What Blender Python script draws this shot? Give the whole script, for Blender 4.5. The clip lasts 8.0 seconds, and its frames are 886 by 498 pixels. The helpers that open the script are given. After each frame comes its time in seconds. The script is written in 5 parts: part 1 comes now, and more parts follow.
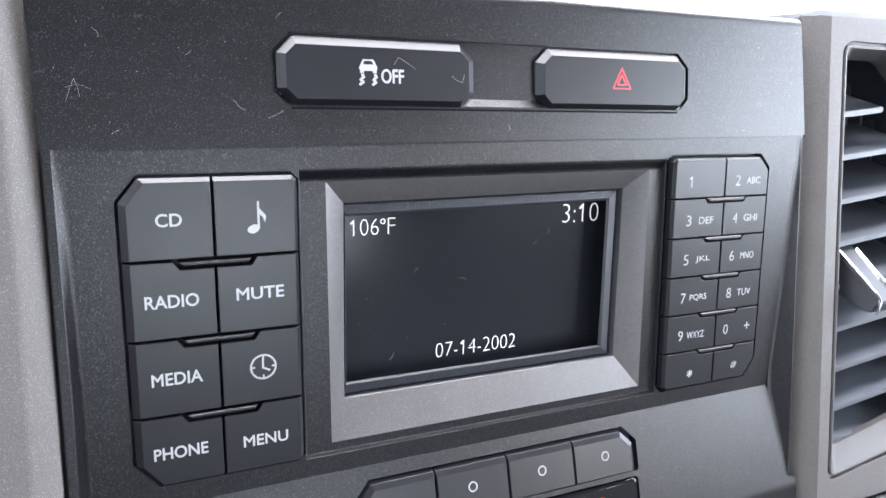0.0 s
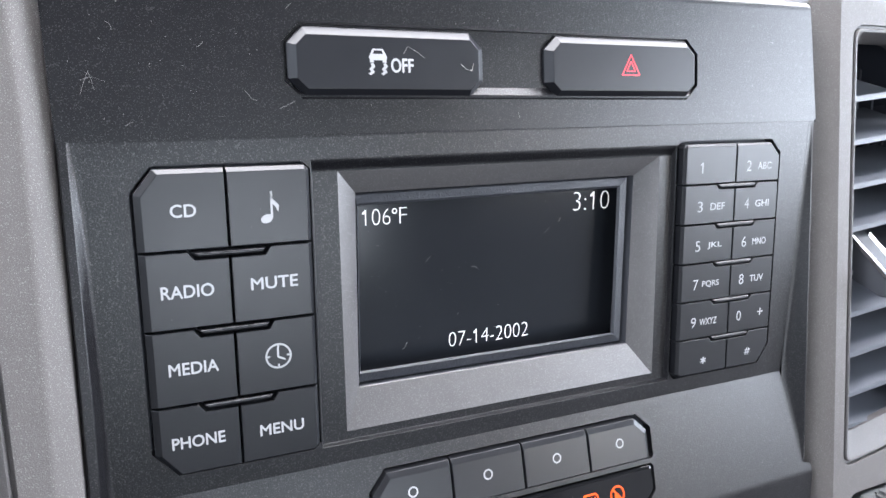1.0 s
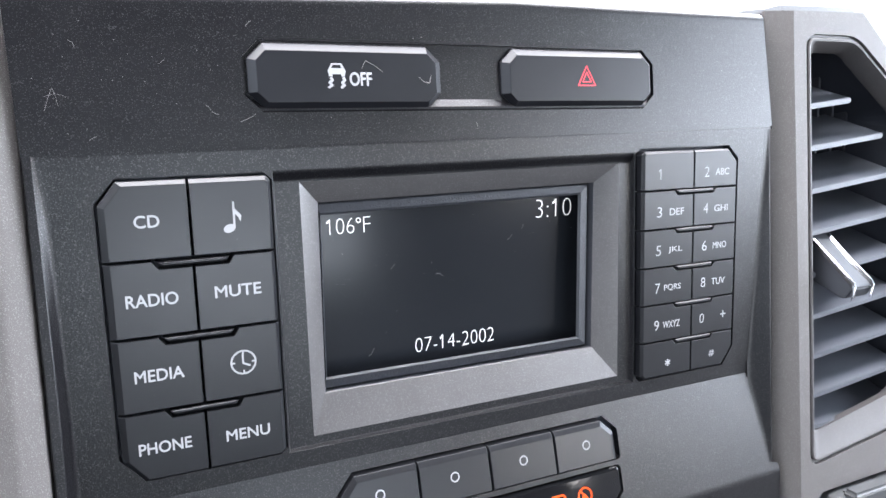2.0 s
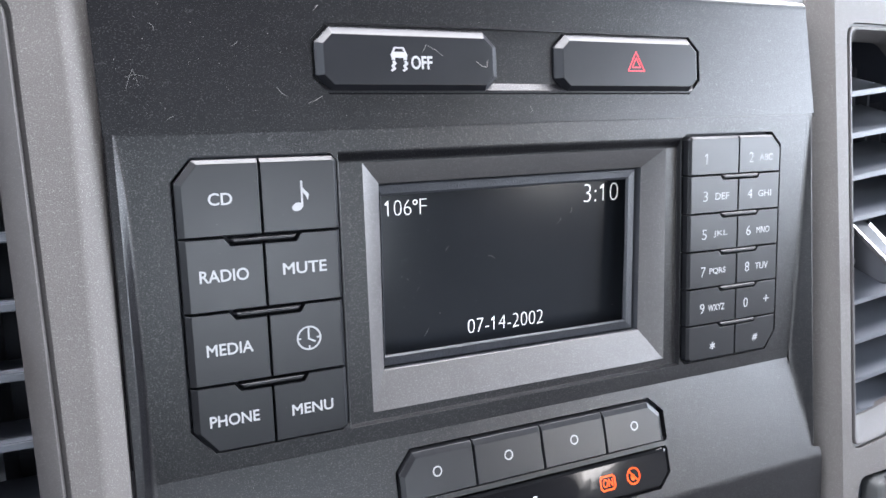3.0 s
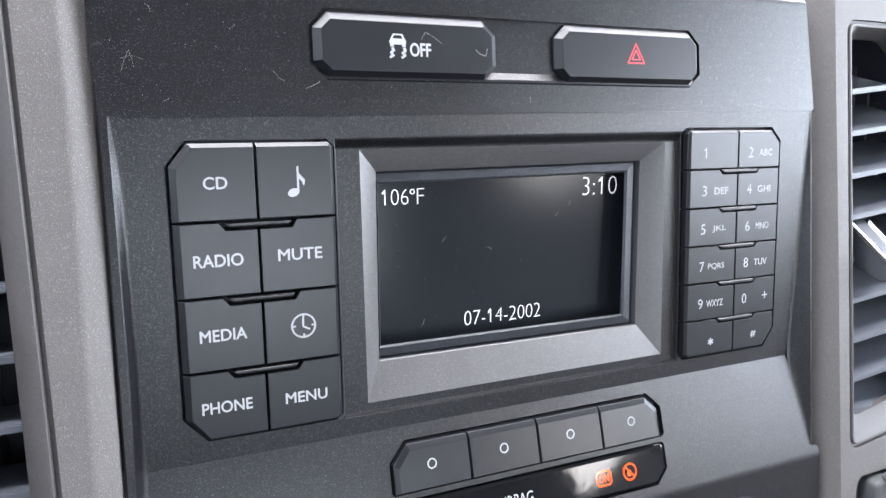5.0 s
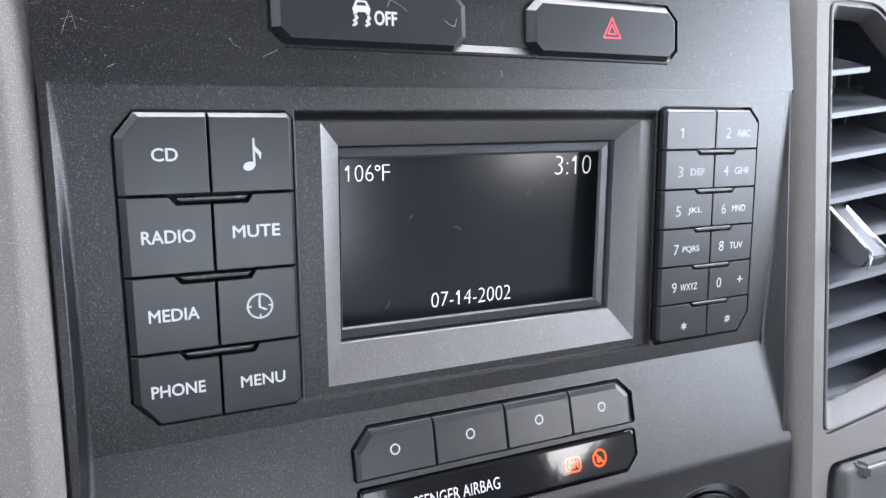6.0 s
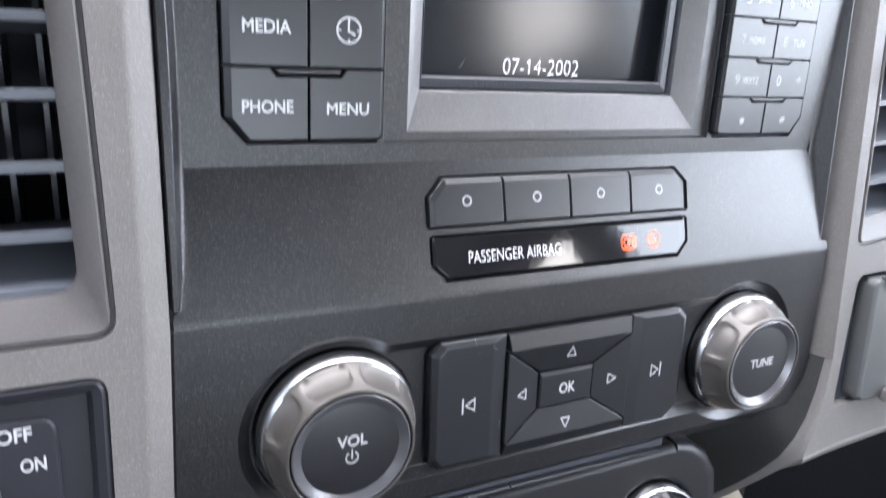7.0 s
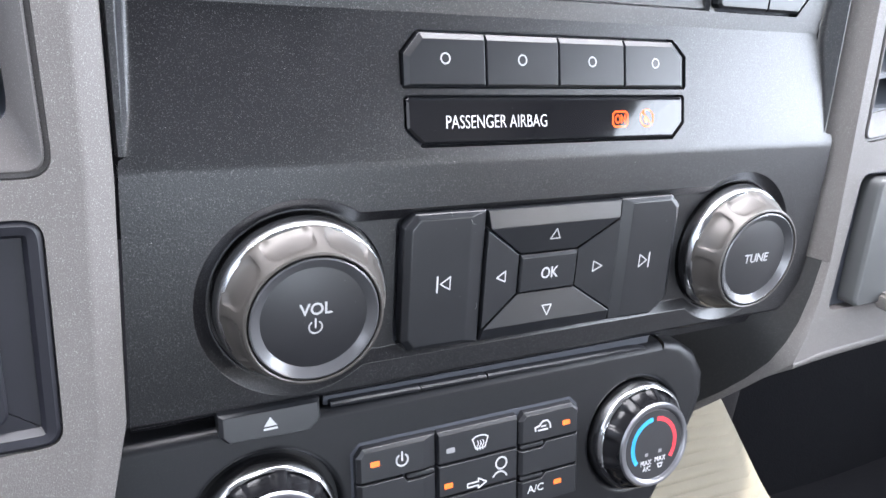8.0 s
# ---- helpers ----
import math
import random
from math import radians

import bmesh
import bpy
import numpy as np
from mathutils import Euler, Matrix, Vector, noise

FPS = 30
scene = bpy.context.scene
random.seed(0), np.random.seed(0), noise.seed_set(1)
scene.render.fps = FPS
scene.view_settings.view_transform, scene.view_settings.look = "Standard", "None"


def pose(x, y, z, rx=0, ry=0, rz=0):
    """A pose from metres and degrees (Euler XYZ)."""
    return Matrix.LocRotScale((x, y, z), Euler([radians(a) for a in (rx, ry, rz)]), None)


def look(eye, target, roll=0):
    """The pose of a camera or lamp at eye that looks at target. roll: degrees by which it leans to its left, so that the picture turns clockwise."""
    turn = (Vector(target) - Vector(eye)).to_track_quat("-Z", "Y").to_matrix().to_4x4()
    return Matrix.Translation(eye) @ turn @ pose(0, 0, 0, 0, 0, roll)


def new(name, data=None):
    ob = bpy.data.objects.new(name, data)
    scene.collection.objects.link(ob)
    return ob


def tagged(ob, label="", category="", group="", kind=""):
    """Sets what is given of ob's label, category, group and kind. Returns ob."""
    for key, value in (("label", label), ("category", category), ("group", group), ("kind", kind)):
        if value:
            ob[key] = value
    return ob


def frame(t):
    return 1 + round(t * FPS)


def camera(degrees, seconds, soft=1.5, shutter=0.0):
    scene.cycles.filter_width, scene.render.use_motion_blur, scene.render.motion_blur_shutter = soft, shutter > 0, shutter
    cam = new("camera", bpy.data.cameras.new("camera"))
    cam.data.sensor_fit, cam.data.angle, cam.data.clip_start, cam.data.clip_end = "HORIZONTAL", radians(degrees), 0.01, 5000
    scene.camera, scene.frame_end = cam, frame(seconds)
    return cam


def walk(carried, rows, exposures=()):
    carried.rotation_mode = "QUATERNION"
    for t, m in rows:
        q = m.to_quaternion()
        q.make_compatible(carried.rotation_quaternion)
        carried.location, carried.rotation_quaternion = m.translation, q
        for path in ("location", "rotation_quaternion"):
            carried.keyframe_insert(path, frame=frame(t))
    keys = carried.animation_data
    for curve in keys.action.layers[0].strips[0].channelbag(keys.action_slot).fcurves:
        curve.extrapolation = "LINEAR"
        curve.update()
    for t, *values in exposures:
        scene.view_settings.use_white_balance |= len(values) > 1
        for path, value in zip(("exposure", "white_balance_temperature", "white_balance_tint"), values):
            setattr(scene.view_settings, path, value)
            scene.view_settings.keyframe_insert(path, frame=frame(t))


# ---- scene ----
from mathutils.geometry import delaunay_2d_cdt

# The stack's own axes: x to the right, y into the dashboard, z up its face, in millimetres. LEAN_BACK turns them upright.
LEAN_BACK = 20.0
BASE = pose(0, 0, 0.75, -LEAN_BACK, 0, 0)

cam = camera(63.8, 8.0, soft=1.5, shutter=0.3)
PATH = [
    (0.0, (-0.01060, -0.18065, 0.04524), (0.07174, -0.00219, 0.00823), 0.57),
    (0.5, (-0.01159, -0.18059, 0.04071), (0.06868, -0.00148, 0.00227), 0.24),
    (1.0, (-0.01187, -0.18157, 0.04233), (0.06810, -0.00207, 0.00510), -0.43),
    (1.5, (-0.00583, -0.18763, 0.04089), (0.07501, -0.00824, 0.00510), -0.97),
    (1.7, (-0.00478, -0.18933, 0.04198), (0.07664, -0.00989, 0.00777), -1.23),
    (2.8, (-0.01683, -0.19505, 0.03370), (0.06406, -0.01490, 0.00204), -1.53),
    (3.0, (-0.02132, -0.19055, 0.03422), (0.05831, -0.00975, 0.00304), -1.49),
    (3.5, (-0.02302, -0.19075, 0.02986), (0.05573, -0.00942, -0.00042), -1.29),
    (4.0, (-0.02074, -0.18979, 0.02969), (0.05753, -0.00811, 0.00025), -1.06),
    (5.3, (-0.02067, -0.18965, 0.02871), (0.06036, -0.00927, -0.00129), -0.71),
    (5.5, (-0.01648, -0.18959, 0.02544), (0.06498, -0.00964, -0.00593), -0.49),
    (6.0, (-0.01271, -0.18499, 0.02663), (0.07130, -0.00673, -0.00750), -0.06),
    (6.5, (-0.03807, -0.18850, 0.02482), (0.04687, -0.01249, -0.01768), 1.25),
    (6.8, (-0.04096, -0.18418, -0.00273), (0.04543, -0.01140, -0.05453), 2.40),
    (7.0, (-0.04166, -0.18402, -0.02101), (0.04524, -0.01296, -0.07747), 2.96),
    (7.5, (-0.03044, -0.18305, -0.04550), (0.05636, -0.01473, -0.10981), 3.79),
    (8.0, (-0.03128, -0.18158, -0.04746), (0.05484, -0.01513, -0.11731), 4.29),
]
walk(cam, [(t, BASE @ look(eye, target, roll)) for t, eye, target, roll in PATH],
     exposures=[(0.0, 0.79, 6340, 12), (6.0, 0.81, 6340, 12), (7.0, 1.01, 6340, 12), (8.0, 1.22, 6340, 12)])

# ---- daylight ----
world = bpy.data.worlds.new("world")
scene.world = world
world.use_nodes = True
wn = world.node_tree.nodes
wn.clear()
sky = wn.new("ShaderNodeTexSky")
sky.sky_type, sky.sun_disc = "NISHITA", False
sky.sun_elevation, sky.sun_rotation = radians(41.6), radians(125)
bg, wout = wn.new("ShaderNodeBackground"), wn.new("ShaderNodeOutputWorld")
bg.inputs["Strength"].default_value = 0.12
world.node_tree.links.new(sky.outputs[0], bg.inputs[0])
world.node_tree.links.new(bg.outputs[0], wout.inputs[0])

sun = new("sun", bpy.data.lights.new("sun", "SUN"))
sun.data.energy, sun.data.angle, sun.data.color = 3.6, radians(0.5), (1.0, 0.96, 0.9)
sun.matrix_world = look((2.4, -1.68, 2.6), (0, 0, 0))


def window_lamp(name, eye, target, width, height, watts, colour):
    """Sky light in the opening of one of the cab's windows."""
    lamp = new(name, bpy.data.lights.new(name, "AREA"))
    lamp.data.shape, lamp.data.size, lamp.data.size_y = "RECTANGLE", width, height
    lamp.data.energy, lamp.data.color = watts, colour
    lamp.matrix_world = look(eye, target)
    return lamp


window_lamp("right_front_window_light", (0.965, -0.085, 1.06), (0.0, -0.085, 1.0), 0.73, 0.50, 10.5, (0.82, 0.90, 1.0))
window_lamp("right_middle_window_light", (0.965, -0.675, 1.08), (0.0, -0.675, 1.01), 0.45, 0.36, 6.5, (0.82, 0.90, 1.0))
window_lamp("right_rear_window_light", (0.965, -1.24, 1.185), (0.0, -1.24, 1.09), 0.34, 0.22, 4.2, (1.0, 0.96, 0.92))
window_lamp("left_front_window_light", (-0.765, -0.31, 1.09), (0.2, -0.31, 1.02), 1.18, 0.50, 3.6, (0.86, 0.92, 1.0))
window_lamp("left_rear_window_light", (-0.765, -1.23, 1.18), (0.2, -1.23, 1.05), 0.34, 0.16, 2.5, (0.86, 0.93, 1.0))
window_lamp("windscreen_light", (0.10, 0.375, 1.135), (0.10, -0.115, 0.465), 1.44, 0.86, 64.0, (0.97, 0.965, 1.0))
window_lamp("rear_window_light", (0.29, -1.885, 1.14), (0.20, 0.0, 0.88), 0.74, 0.42, 7.0, (0.86, 0.93, 1.0))


# ---- materials ----
def material(name, colour, rough=0.5, metal=0.0, grain=0.0, grain_mm=0.35, mottle=0.12, mottle_mm=9.0, fleck=0.0, fleck_mm=0.3,
             spec=0.5, glow=None, pebble=0.0):
    """A surface with fine relief (grain, and leathery cells by pebble), broad uneven wear (mottle) and pale flecks:
    metallic flake, and sparkle of the grain put in the colour.
    """
    m = bpy.data.materials.new(name)
    m.use_nodes = True
    n, l = m.node_tree.nodes, m.node_tree.links
    p = n["Principled BSDF"]
    p.inputs["Metallic"].default_value = metal
    p.inputs["Specular IOR Level"].default_value = spec
    tc = n.new("ShaderNodeTexCoord")

    def noise_at(size_mm, detail):
        t = n.new("ShaderNodeTexNoise")
        t.inputs["Scale"].default_value = 1000.0 / size_mm
        t.inputs["Detail"].default_value = detail
        l.new(tc.outputs["Object"], t.inputs["Vector"])
        return t

    broad = noise_at(mottle_mm, 4)
    mix = n.new("ShaderNodeMix")
    mix.data_type = "RGBA"
    mix.inputs[6].default_value = (*[c * (1 - mottle) for c in colour], 1)
    mix.inputs[7].default_value = (*[min(1.0, c * (1 + mottle)) for c in colour], 1)
    l.new(broad.outputs[0], mix.inputs[0])
    last = mix.outputs[2]
    if fleck:
        f = noise_at(fleck_mm, 1)
        ramp = n.new("ShaderNodeValToRGB")
        ramp.color_ramp.elements[0].position, ramp.color_ramp.elements[1].position = 0.58, 0.70
        l.new(f.outputs[0], ramp.inputs[0])
        mix2 = n.new("ShaderNodeMix")
        mix2.data_type = "RGBA"
        mix2.inputs[7].default_value = (*[min(1.0, c + fleck) for c in colour], 1)
        l.new(last, mix2.inputs[6])
        l.new(ramp.outputs[0], mix2.inputs[0])
        last = mix2.outputs[2]
    l.new(last, p.inputs["Base Color"])
    rr = n.new("ShaderNodeMapRange")
    rr.inputs[3].default_value, rr.inputs[4].default_value = rough * 0.88, min(1.0, rough * 1.12)
    l.new(broad.outputs[0], rr.inputs[0])
    l.new(rr.outputs[0], p.inputs["Roughness"])
    if grain:
        g = noise_at(grain_mm, 2)
        cells = n.new("ShaderNodeTexVoronoi")
        cells.feature = "SMOOTH_F1"
        cells.inputs["Scale"].default_value = 1000.0 / (grain_mm * 1.7)
        cells.inputs["Smoothness"].default_value = 0.6
        l.new(tc.outputs["Object"], cells.inputs["Vector"])
        both = n.new("ShaderNodeMath")
        both.operation = "MULTIPLY_ADD"
        both.inputs[1].default_value = pebble
        l.new(cells.outputs["Distance"], both.inputs[0])
        l.new(g.outputs[0], both.inputs[2])
        b = n.new("ShaderNodeBump")
        b.inputs["Strength"].default_value = grain
        b.inputs["Distance"].default_value = grain_mm * 0.00025
        l.new(both.outputs[0], b.inputs["Height"])
        l.new(b.outputs[0], p.inputs["Normal"])
    if glow:
        p.inputs["Emission Color"].default_value = (*glow[0], 1)
        p.inputs["Emission Strength"].default_value = glow[1]
    return m


PANEL = material("moulded_charcoal_plastic", (0.0036, 0.0035, 0.0047), 0.31, grain=0.6, grain_mm=0.27, fleck=0.040, fleck_mm=0.32, spec=0.40, pebble=0.8)
# darker copy of the trim, with the flank's shade in its colour
FLANK_SHADE = material("shaded_flank_trim", (0.013, 0.0125, 0.0125), 0.5, grain=0.5, grain_mm=0.3, fleck=0.02, spec=0.3)
CLIMATE = material("smooth_charcoal_plastic", (0.0050, 0.0053, 0.0066), 0.40, grain=0.15, fleck=0.004, spec=0.22)
BUTTON = material("black_button_plastic", (0.0095, 0.0100, 0.0118), 0.31, grain=0.06, grain_mm=0.2, spec=0.38)
SWITCH_CAP = material("smooth_switch_plastic", (0.010, 0.0105, 0.013), 0.34, grain=0.08, grain_mm=0.2, spec=0.34)
TRIM = material("metallic_taupe_paint", (0.101, 0.093, 0.089), 0.50, metal=0.0, grain=1.0, grain_mm=0.30, fleck=0.09, fleck_mm=0.25, spec=0.30)
RING = material("taupe_vent_ring", (0.068, 0.063, 0.062), 0.46, grain=0.4, grain_mm=0.34, fleck=0.03, spec=0.3)
BEZEL = material("satin_grey_bezel", (0.105, 0.100, 0.100), 0.36, metal=0.35, grain=0.6, grain_mm=0.3, fleck=0.08, fleck_mm=0.28, spec=0.55)
LIP = material("grained_black_lip", (0.034, 0.036, 0.042), 0.36, grain=1.0, grain_mm=0.45, pebble=1.0)
VENT = material("matt_vent_plastic", (0.078, 0.085, 0.100), 0.42, grain=0.12)
TAB = material("blue_grey_tab_plastic", (0.045, 0.048, 0.055), 0.45, mottle=0.05, spec=0.3)
SOCKET_GREY = material("grey_socket_plastic", (0.055, 0.057, 0.058), 0.42, grain=0.15)
VANE = material("dark_vane_plastic", (0.05, 0.052, 0.06), 0.35)
SWITCH_BLACK = material("matt_black_switch_plastic", (0.010, 0.010, 0.014), 0.45, grain=0.15, spec=0.3)
# black that puts the shade of recesses into the colour
RECESS_SHADE = material("recess_shade_black", (0.024, 0.027, 0.036), 0.7)
CHROME = material("chrome", (0.34, 0.34, 0.35), 0.22, metal=1.0, mottle=0.04)
GUNMETAL = material("gloss_gunmetal", (0.064, 0.058, 0.053), 0.42, metal=0.4, mottle=0.05)
KNOB = material("black_knob_plastic", (0.012, 0.012, 0.014), 0.36, grain=0.15, grain_mm=0.2)
DISH = material("gloss_black_dish", (0.085, 0.085, 0.09), 0.26, metal=0.4)
SATIN = material("satin_knob_dish", (0.16, 0.16, 0.17), 0.3, metal=0.8, mottle=0.05)
GRIP_BLACK = material("gloss_black_grip", (0.008, 0.008, 0.009), 0.16, mottle=0.05, spec=0.16)
SCREEN = material("screen_glass", (0.014, 0.0155, 0.0185), 0.16, mottle=0.05, spec=0.22)
GLOSS = material("piano_black_lens", (0.006, 0.006, 0.007), 0.06, mottle=0.05, spec=0.3, grain=0.02, grain_mm=9.0)
# white, red and scale inks are print with an added glow for brightness
WHITE = material("glowing_white_legend_ink", (0.34, 0.34, 0.35), 0.5, mottle=0.04, glow=((1, 1, 1), 0.035))
GREY_INK = material("grey_legend_ink", (0.16, 0.16, 0.165), 0.5, mottle=0.04)
RED = material("glowing_red_legend_ink", (0.62, 0.03, 0.05), 0.5, mottle=0.04, glow=((1.0, 0.05, 0.08), 0.15))
LIT = material("lit_display_text", (0.7, 0.7, 0.7), 0.5, glow=((1.0, 0.98, 0.93), 0.33))
ORANGE = material("orange_lamp", (0.7, 0.08, 0.015), 0.05, spec=0.3, glow=((1.0, 0.11, 0.02), 0.26))
LENS_INK = material("glowing_white_ink_under_gloss", (0.45, 0.45, 0.46), 0.05, mottle=0.04, spec=0.3, glow=((1, 1, 1), 0.04))
AMBER = material("amber_indicator", (0.60, 0.10, 0.01), 0.4, glow=((1.0, 0.135, 0.012), 0.42))
BLUE_INK = material("glowing_blue_scale_ink", (0.03, 0.30, 0.58), 0.4, glow=((0.05, 0.5, 1.0), 0.10))
RED_SCALE = material("glowing_red_scale_ink", (0.55, 0.035, 0.05), 0.4, glow=((1.0, 0.06, 0.08), 0.10))
DASH = material("pale_dashboard_skin", (0.08, 0.082, 0.084), 0.5, grain=1.0, grain_mm=0.8)
DUST = material("pale_dust", (0.22, 0.215, 0.21), 0.9)
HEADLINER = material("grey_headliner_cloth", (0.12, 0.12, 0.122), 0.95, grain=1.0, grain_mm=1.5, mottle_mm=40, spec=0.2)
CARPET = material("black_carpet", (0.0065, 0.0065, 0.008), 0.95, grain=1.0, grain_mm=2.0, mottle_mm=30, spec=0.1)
# paled for the bright door that the keys mirror, its light in the colour
DOOR = material("sunlit_grey_door_lining", (0.38, 0.38, 0.385), 0.6, grain=0.6, mottle_mm=40)
REAR = material("grey_rear_cloth", (0.22, 0.22, 0.225), 0.95, grain=1.0, grain_mm=1.5, mottle_mm=40)
CLOTH = material("beige_ribbed_cloth", (0.20, 0.175, 0.13), 0.9, grain=0.6, grain_mm=1.2, mottle_mm=20)

# ---- building helpers ----
ORIGIN = {}


def thing(name, x, y, z, label="", category="", group="", kind=""):
    """An empty at a place of the stack, which holds a thing's parts."""
    ob = new(name)
    ob.empty_display_size = 0.005
    ob.matrix_world = BASE @ Matrix.Translation((x / 1000, y / 1000, z / 1000))
    ORIGIN[ob.name] = (x, y, z)
    return tagged(ob, label, category, group, kind)


def part(name, bm, mat, parent, label="", smooth=0):
    """Links a bmesh in millimetres as one mesh under a thing or a part."""
    o = ORIGIN[parent.name]
    bmesh.ops.translate(bm, verts=bm.verts, vec=(-o[0], -o[1], -o[2]))
    bmesh.ops.scale(bm, verts=bm.verts, vec=(0.001, 0.001, 0.001))
    me = bpy.data.meshes.new(name)
    bm.to_mesh(me)
    bm.free()
    if smooth:
        me.shade_smooth()
        me.set_sharp_from_angle(angle=radians(smooth))
        for face, flat in zip(me.polygons, me.attributes["flat"].data if "flat" in me.attributes else ()):
            face.use_smooth = not flat.value
    me.materials.append(mat)
    ob = new(name, me)
    ob.parent = parent
    ORIGIN[ob.name] = o
    return tagged(ob, label)


def inset_loop(loop, d):
    """A loop of (x, z) with each edge i moved inwards by d[i]."""
    out, k = [], len(loop)
    for i in range(k):
        (ax, az), (bx, bz), (cx, cz) = loop[i - 1], loop[i], loop[(i + 1) % k]
        u, v = Vector((bx - ax, bz - az)).normalized(), Vector((cx - bx, cz - bz)).normalized()
        p = Vector((bx, bz)) + d[i - 1] * Vector((-u.y, u.x))
        q = Vector((bx, bz)) + d[i] * Vector((-v.y, v.x))
        cross = u.x * v.y - u.y * v.x
        if abs(cross) < 1e-4:
            out.append((q.x, q.y))
        else:
            s = ((q - p).x * v.y - (q - p).y * v.x) / cross
            w = p + s * u
            out.append((w.x, w.y))
    return out


def skin(bm, loops, cap_front=True, cap_back=False):
    """Joins equal rings of 3D points, front ring first."""
    rings = [[bm.verts.new(p) for p in ring] for ring in loops]
    k = len(rings[0])
    for a, b in zip(rings, rings[1:]):
        for i in range(k):
            bm.faces.new((a[i], b[i], b[(i + 1) % k], a[(i + 1) % k]))
    if cap_front:
        bm.faces.new(rings[0])
    if cap_back:
        bm.faces.new(list(reversed(rings[-1])))
    return rings


def on(loop, plane, dy=0.0):
    return [(x, plane[0] + plane[1] * z + dy, z) for x, z in loop]


def key_cap(loop, plane, insets, drop=1.0, height=5.0, worn=0.12):
    """A button: a flat top on the plane, bevels along its edges, straight sides behind."""
    bm = bmesh.new()
    d = insets if isinstance(insets, (list, tuple)) else [insets] * len(loop)
    skin(bm, [on(inset_loop(loop, d), plane), on(loop, plane, drop), on(loop, plane, height)], cap_back=True)
    bmesh.ops.recalc_face_normals(bm, faces=bm.faces)
    if worn:
        edges = [e for e in bm.edges if all(v.co.y < plane[0] + plane[1] * v.co.z + drop + 0.01 for v in e.verts)]
        bmesh.ops.bevel(bm, geom=edges, offset=worn, segments=2, profile=0.5, affect="EDGES", clamp_overlap=True)
    return bm


def octagon(x0, x1, z0, z1, bl=0.0, br=0.0, tr=0.0, tl=0.0):
    """A rectangle with cut corners, counter-clockwise from the lower left; a cut may be (dx, dz)."""
    cuts = [c if isinstance(c, tuple) else (c, c) for c in (bl, br, tr, tl)]
    (a, b), (c, d), (e, f), (g, h) = cuts
    pts = []
    pts += [(x0, z0 + b), (x0 + a, z0)] if a else [(x0, z0)]
    pts += [(x1 - c, z0), (x1, z0 + d)] if c else [(x1, z0)]
    pts += [(x1, z1 - f), (x1 - e, z1)] if e else [(x1, z1)]
    pts += [(x0 + g, z1), (x0, z1 - h)] if g else [(x0, z1)]
    return pts


def circle(cx, cz, r, k=64, start=0.0):
    return [(cx + r * math.cos(start + 2 * math.pi * i / k), cz + r * math.sin(start + 2 * math.pi * i / k)) for i in range(k)]


def inside(x, z, loop):
    hit = False
    for (ax, az), (bx, bz) in zip(loop, loop[1:] + loop[:1]):
        if (az > z) != (bz > z) and x < ax + (z - az) / (bz - az) * (bx - ax):
            hit = not hit
    return hit


def sheet(bm, outer, holes, plane, wall=6.0, rim=6.0):
    """A flat sheet on a plane with openings; the openings and the outer edge run back by wall and rim."""
    level = bm.faces.layers.int.get("flat") or bm.faces.layers.int.new("flat")
    flat, edges, made = [], [], []
    for loop, depth in [(outer, rim)] + [(h, wall) for h in holes]:
        n, k = len(flat), len(loop)
        flat += [Vector(p) for p in loop]
        edges += [(n + i, n + (i + 1) % k) for i in range(k)]
        made.append((n, k, depth))
    pts, _, tris, _, _, _ = delaunay_2d_cdt(flat, edges, [], 0, 1e-5)
    vs = [bm.verts.new((p.x, plane[0] + plane[1] * p.y, p.y)) for p in pts]
    for t in tris:
        cx, cz = sum(pts[i].x for i in t) / 3, sum(pts[i].y for i in t) / 3
        if inside(cx, cz, outer) and not any(inside(cx, cz, h) for h in holes):
            bm.faces.new([vs[i] for i in t])[level] = 1
    for n, k, depth in made:
        if depth:
            ring = [bm.verts.new((p.x, plane[0] + plane[1] * p.y, p.y)) for p in flat[n : n + k]]
            back = [bm.verts.new((v.co.x, v.co.y + depth, v.co.z)) for v in ring]
            for i in range(k):
                j = (i + 1) % k
                bm.faces.new((ring[i], back[i], back[j], ring[j]))


def face_out(bm):
    """Turns every face of an open moulding towards the cab."""
    bm.normal_update()
    flip = [f for f in bm.faces if f.normal.y > 1e-4]
    bmesh.ops.reverse_faces(bm, faces=flip)


def strip(bm, lines):
    """Quads between polylines of equal length."""
    rows = [[bm.verts.new(p) for p in line] for line in lines]
    for a, b in zip(rows, rows[1:]):
        for i in range(len(a) - 1):
            bm.faces.new((a[i], a[i + 1], b[i + 1], b[i]))


def turned(bm, cx, cz, rings, k=64, wave=None, plane=None, shut=True, foot=None):
    """A turned solid about an axis straight out of the face: rings of (radius, y), front first. wave(ring, angle) changes the radius.
    plane: leans it with a sloping face; foot: the depth at which the leaning axis passes (cx, cz)."""
    loops = []
    for n, (r, y) in enumerate(rings):
        ring = []
        for i in range(k):
            a = 2 * math.pi * i / k
            q = r * (wave(n, a) if wave else 1.0)
            x, z = cx + q * math.cos(a), cz + q * math.sin(a)
            ring.append((x, y + (plane * (z - cz) if plane else 0.0), z + (plane * (foot - y) if foot is not None else 0.0)))
        loops.append(ring)
    skin(bm, loops, cap_front=shut)
    bmesh.ops.recalc_face_normals(bm, faces=bm.faces)


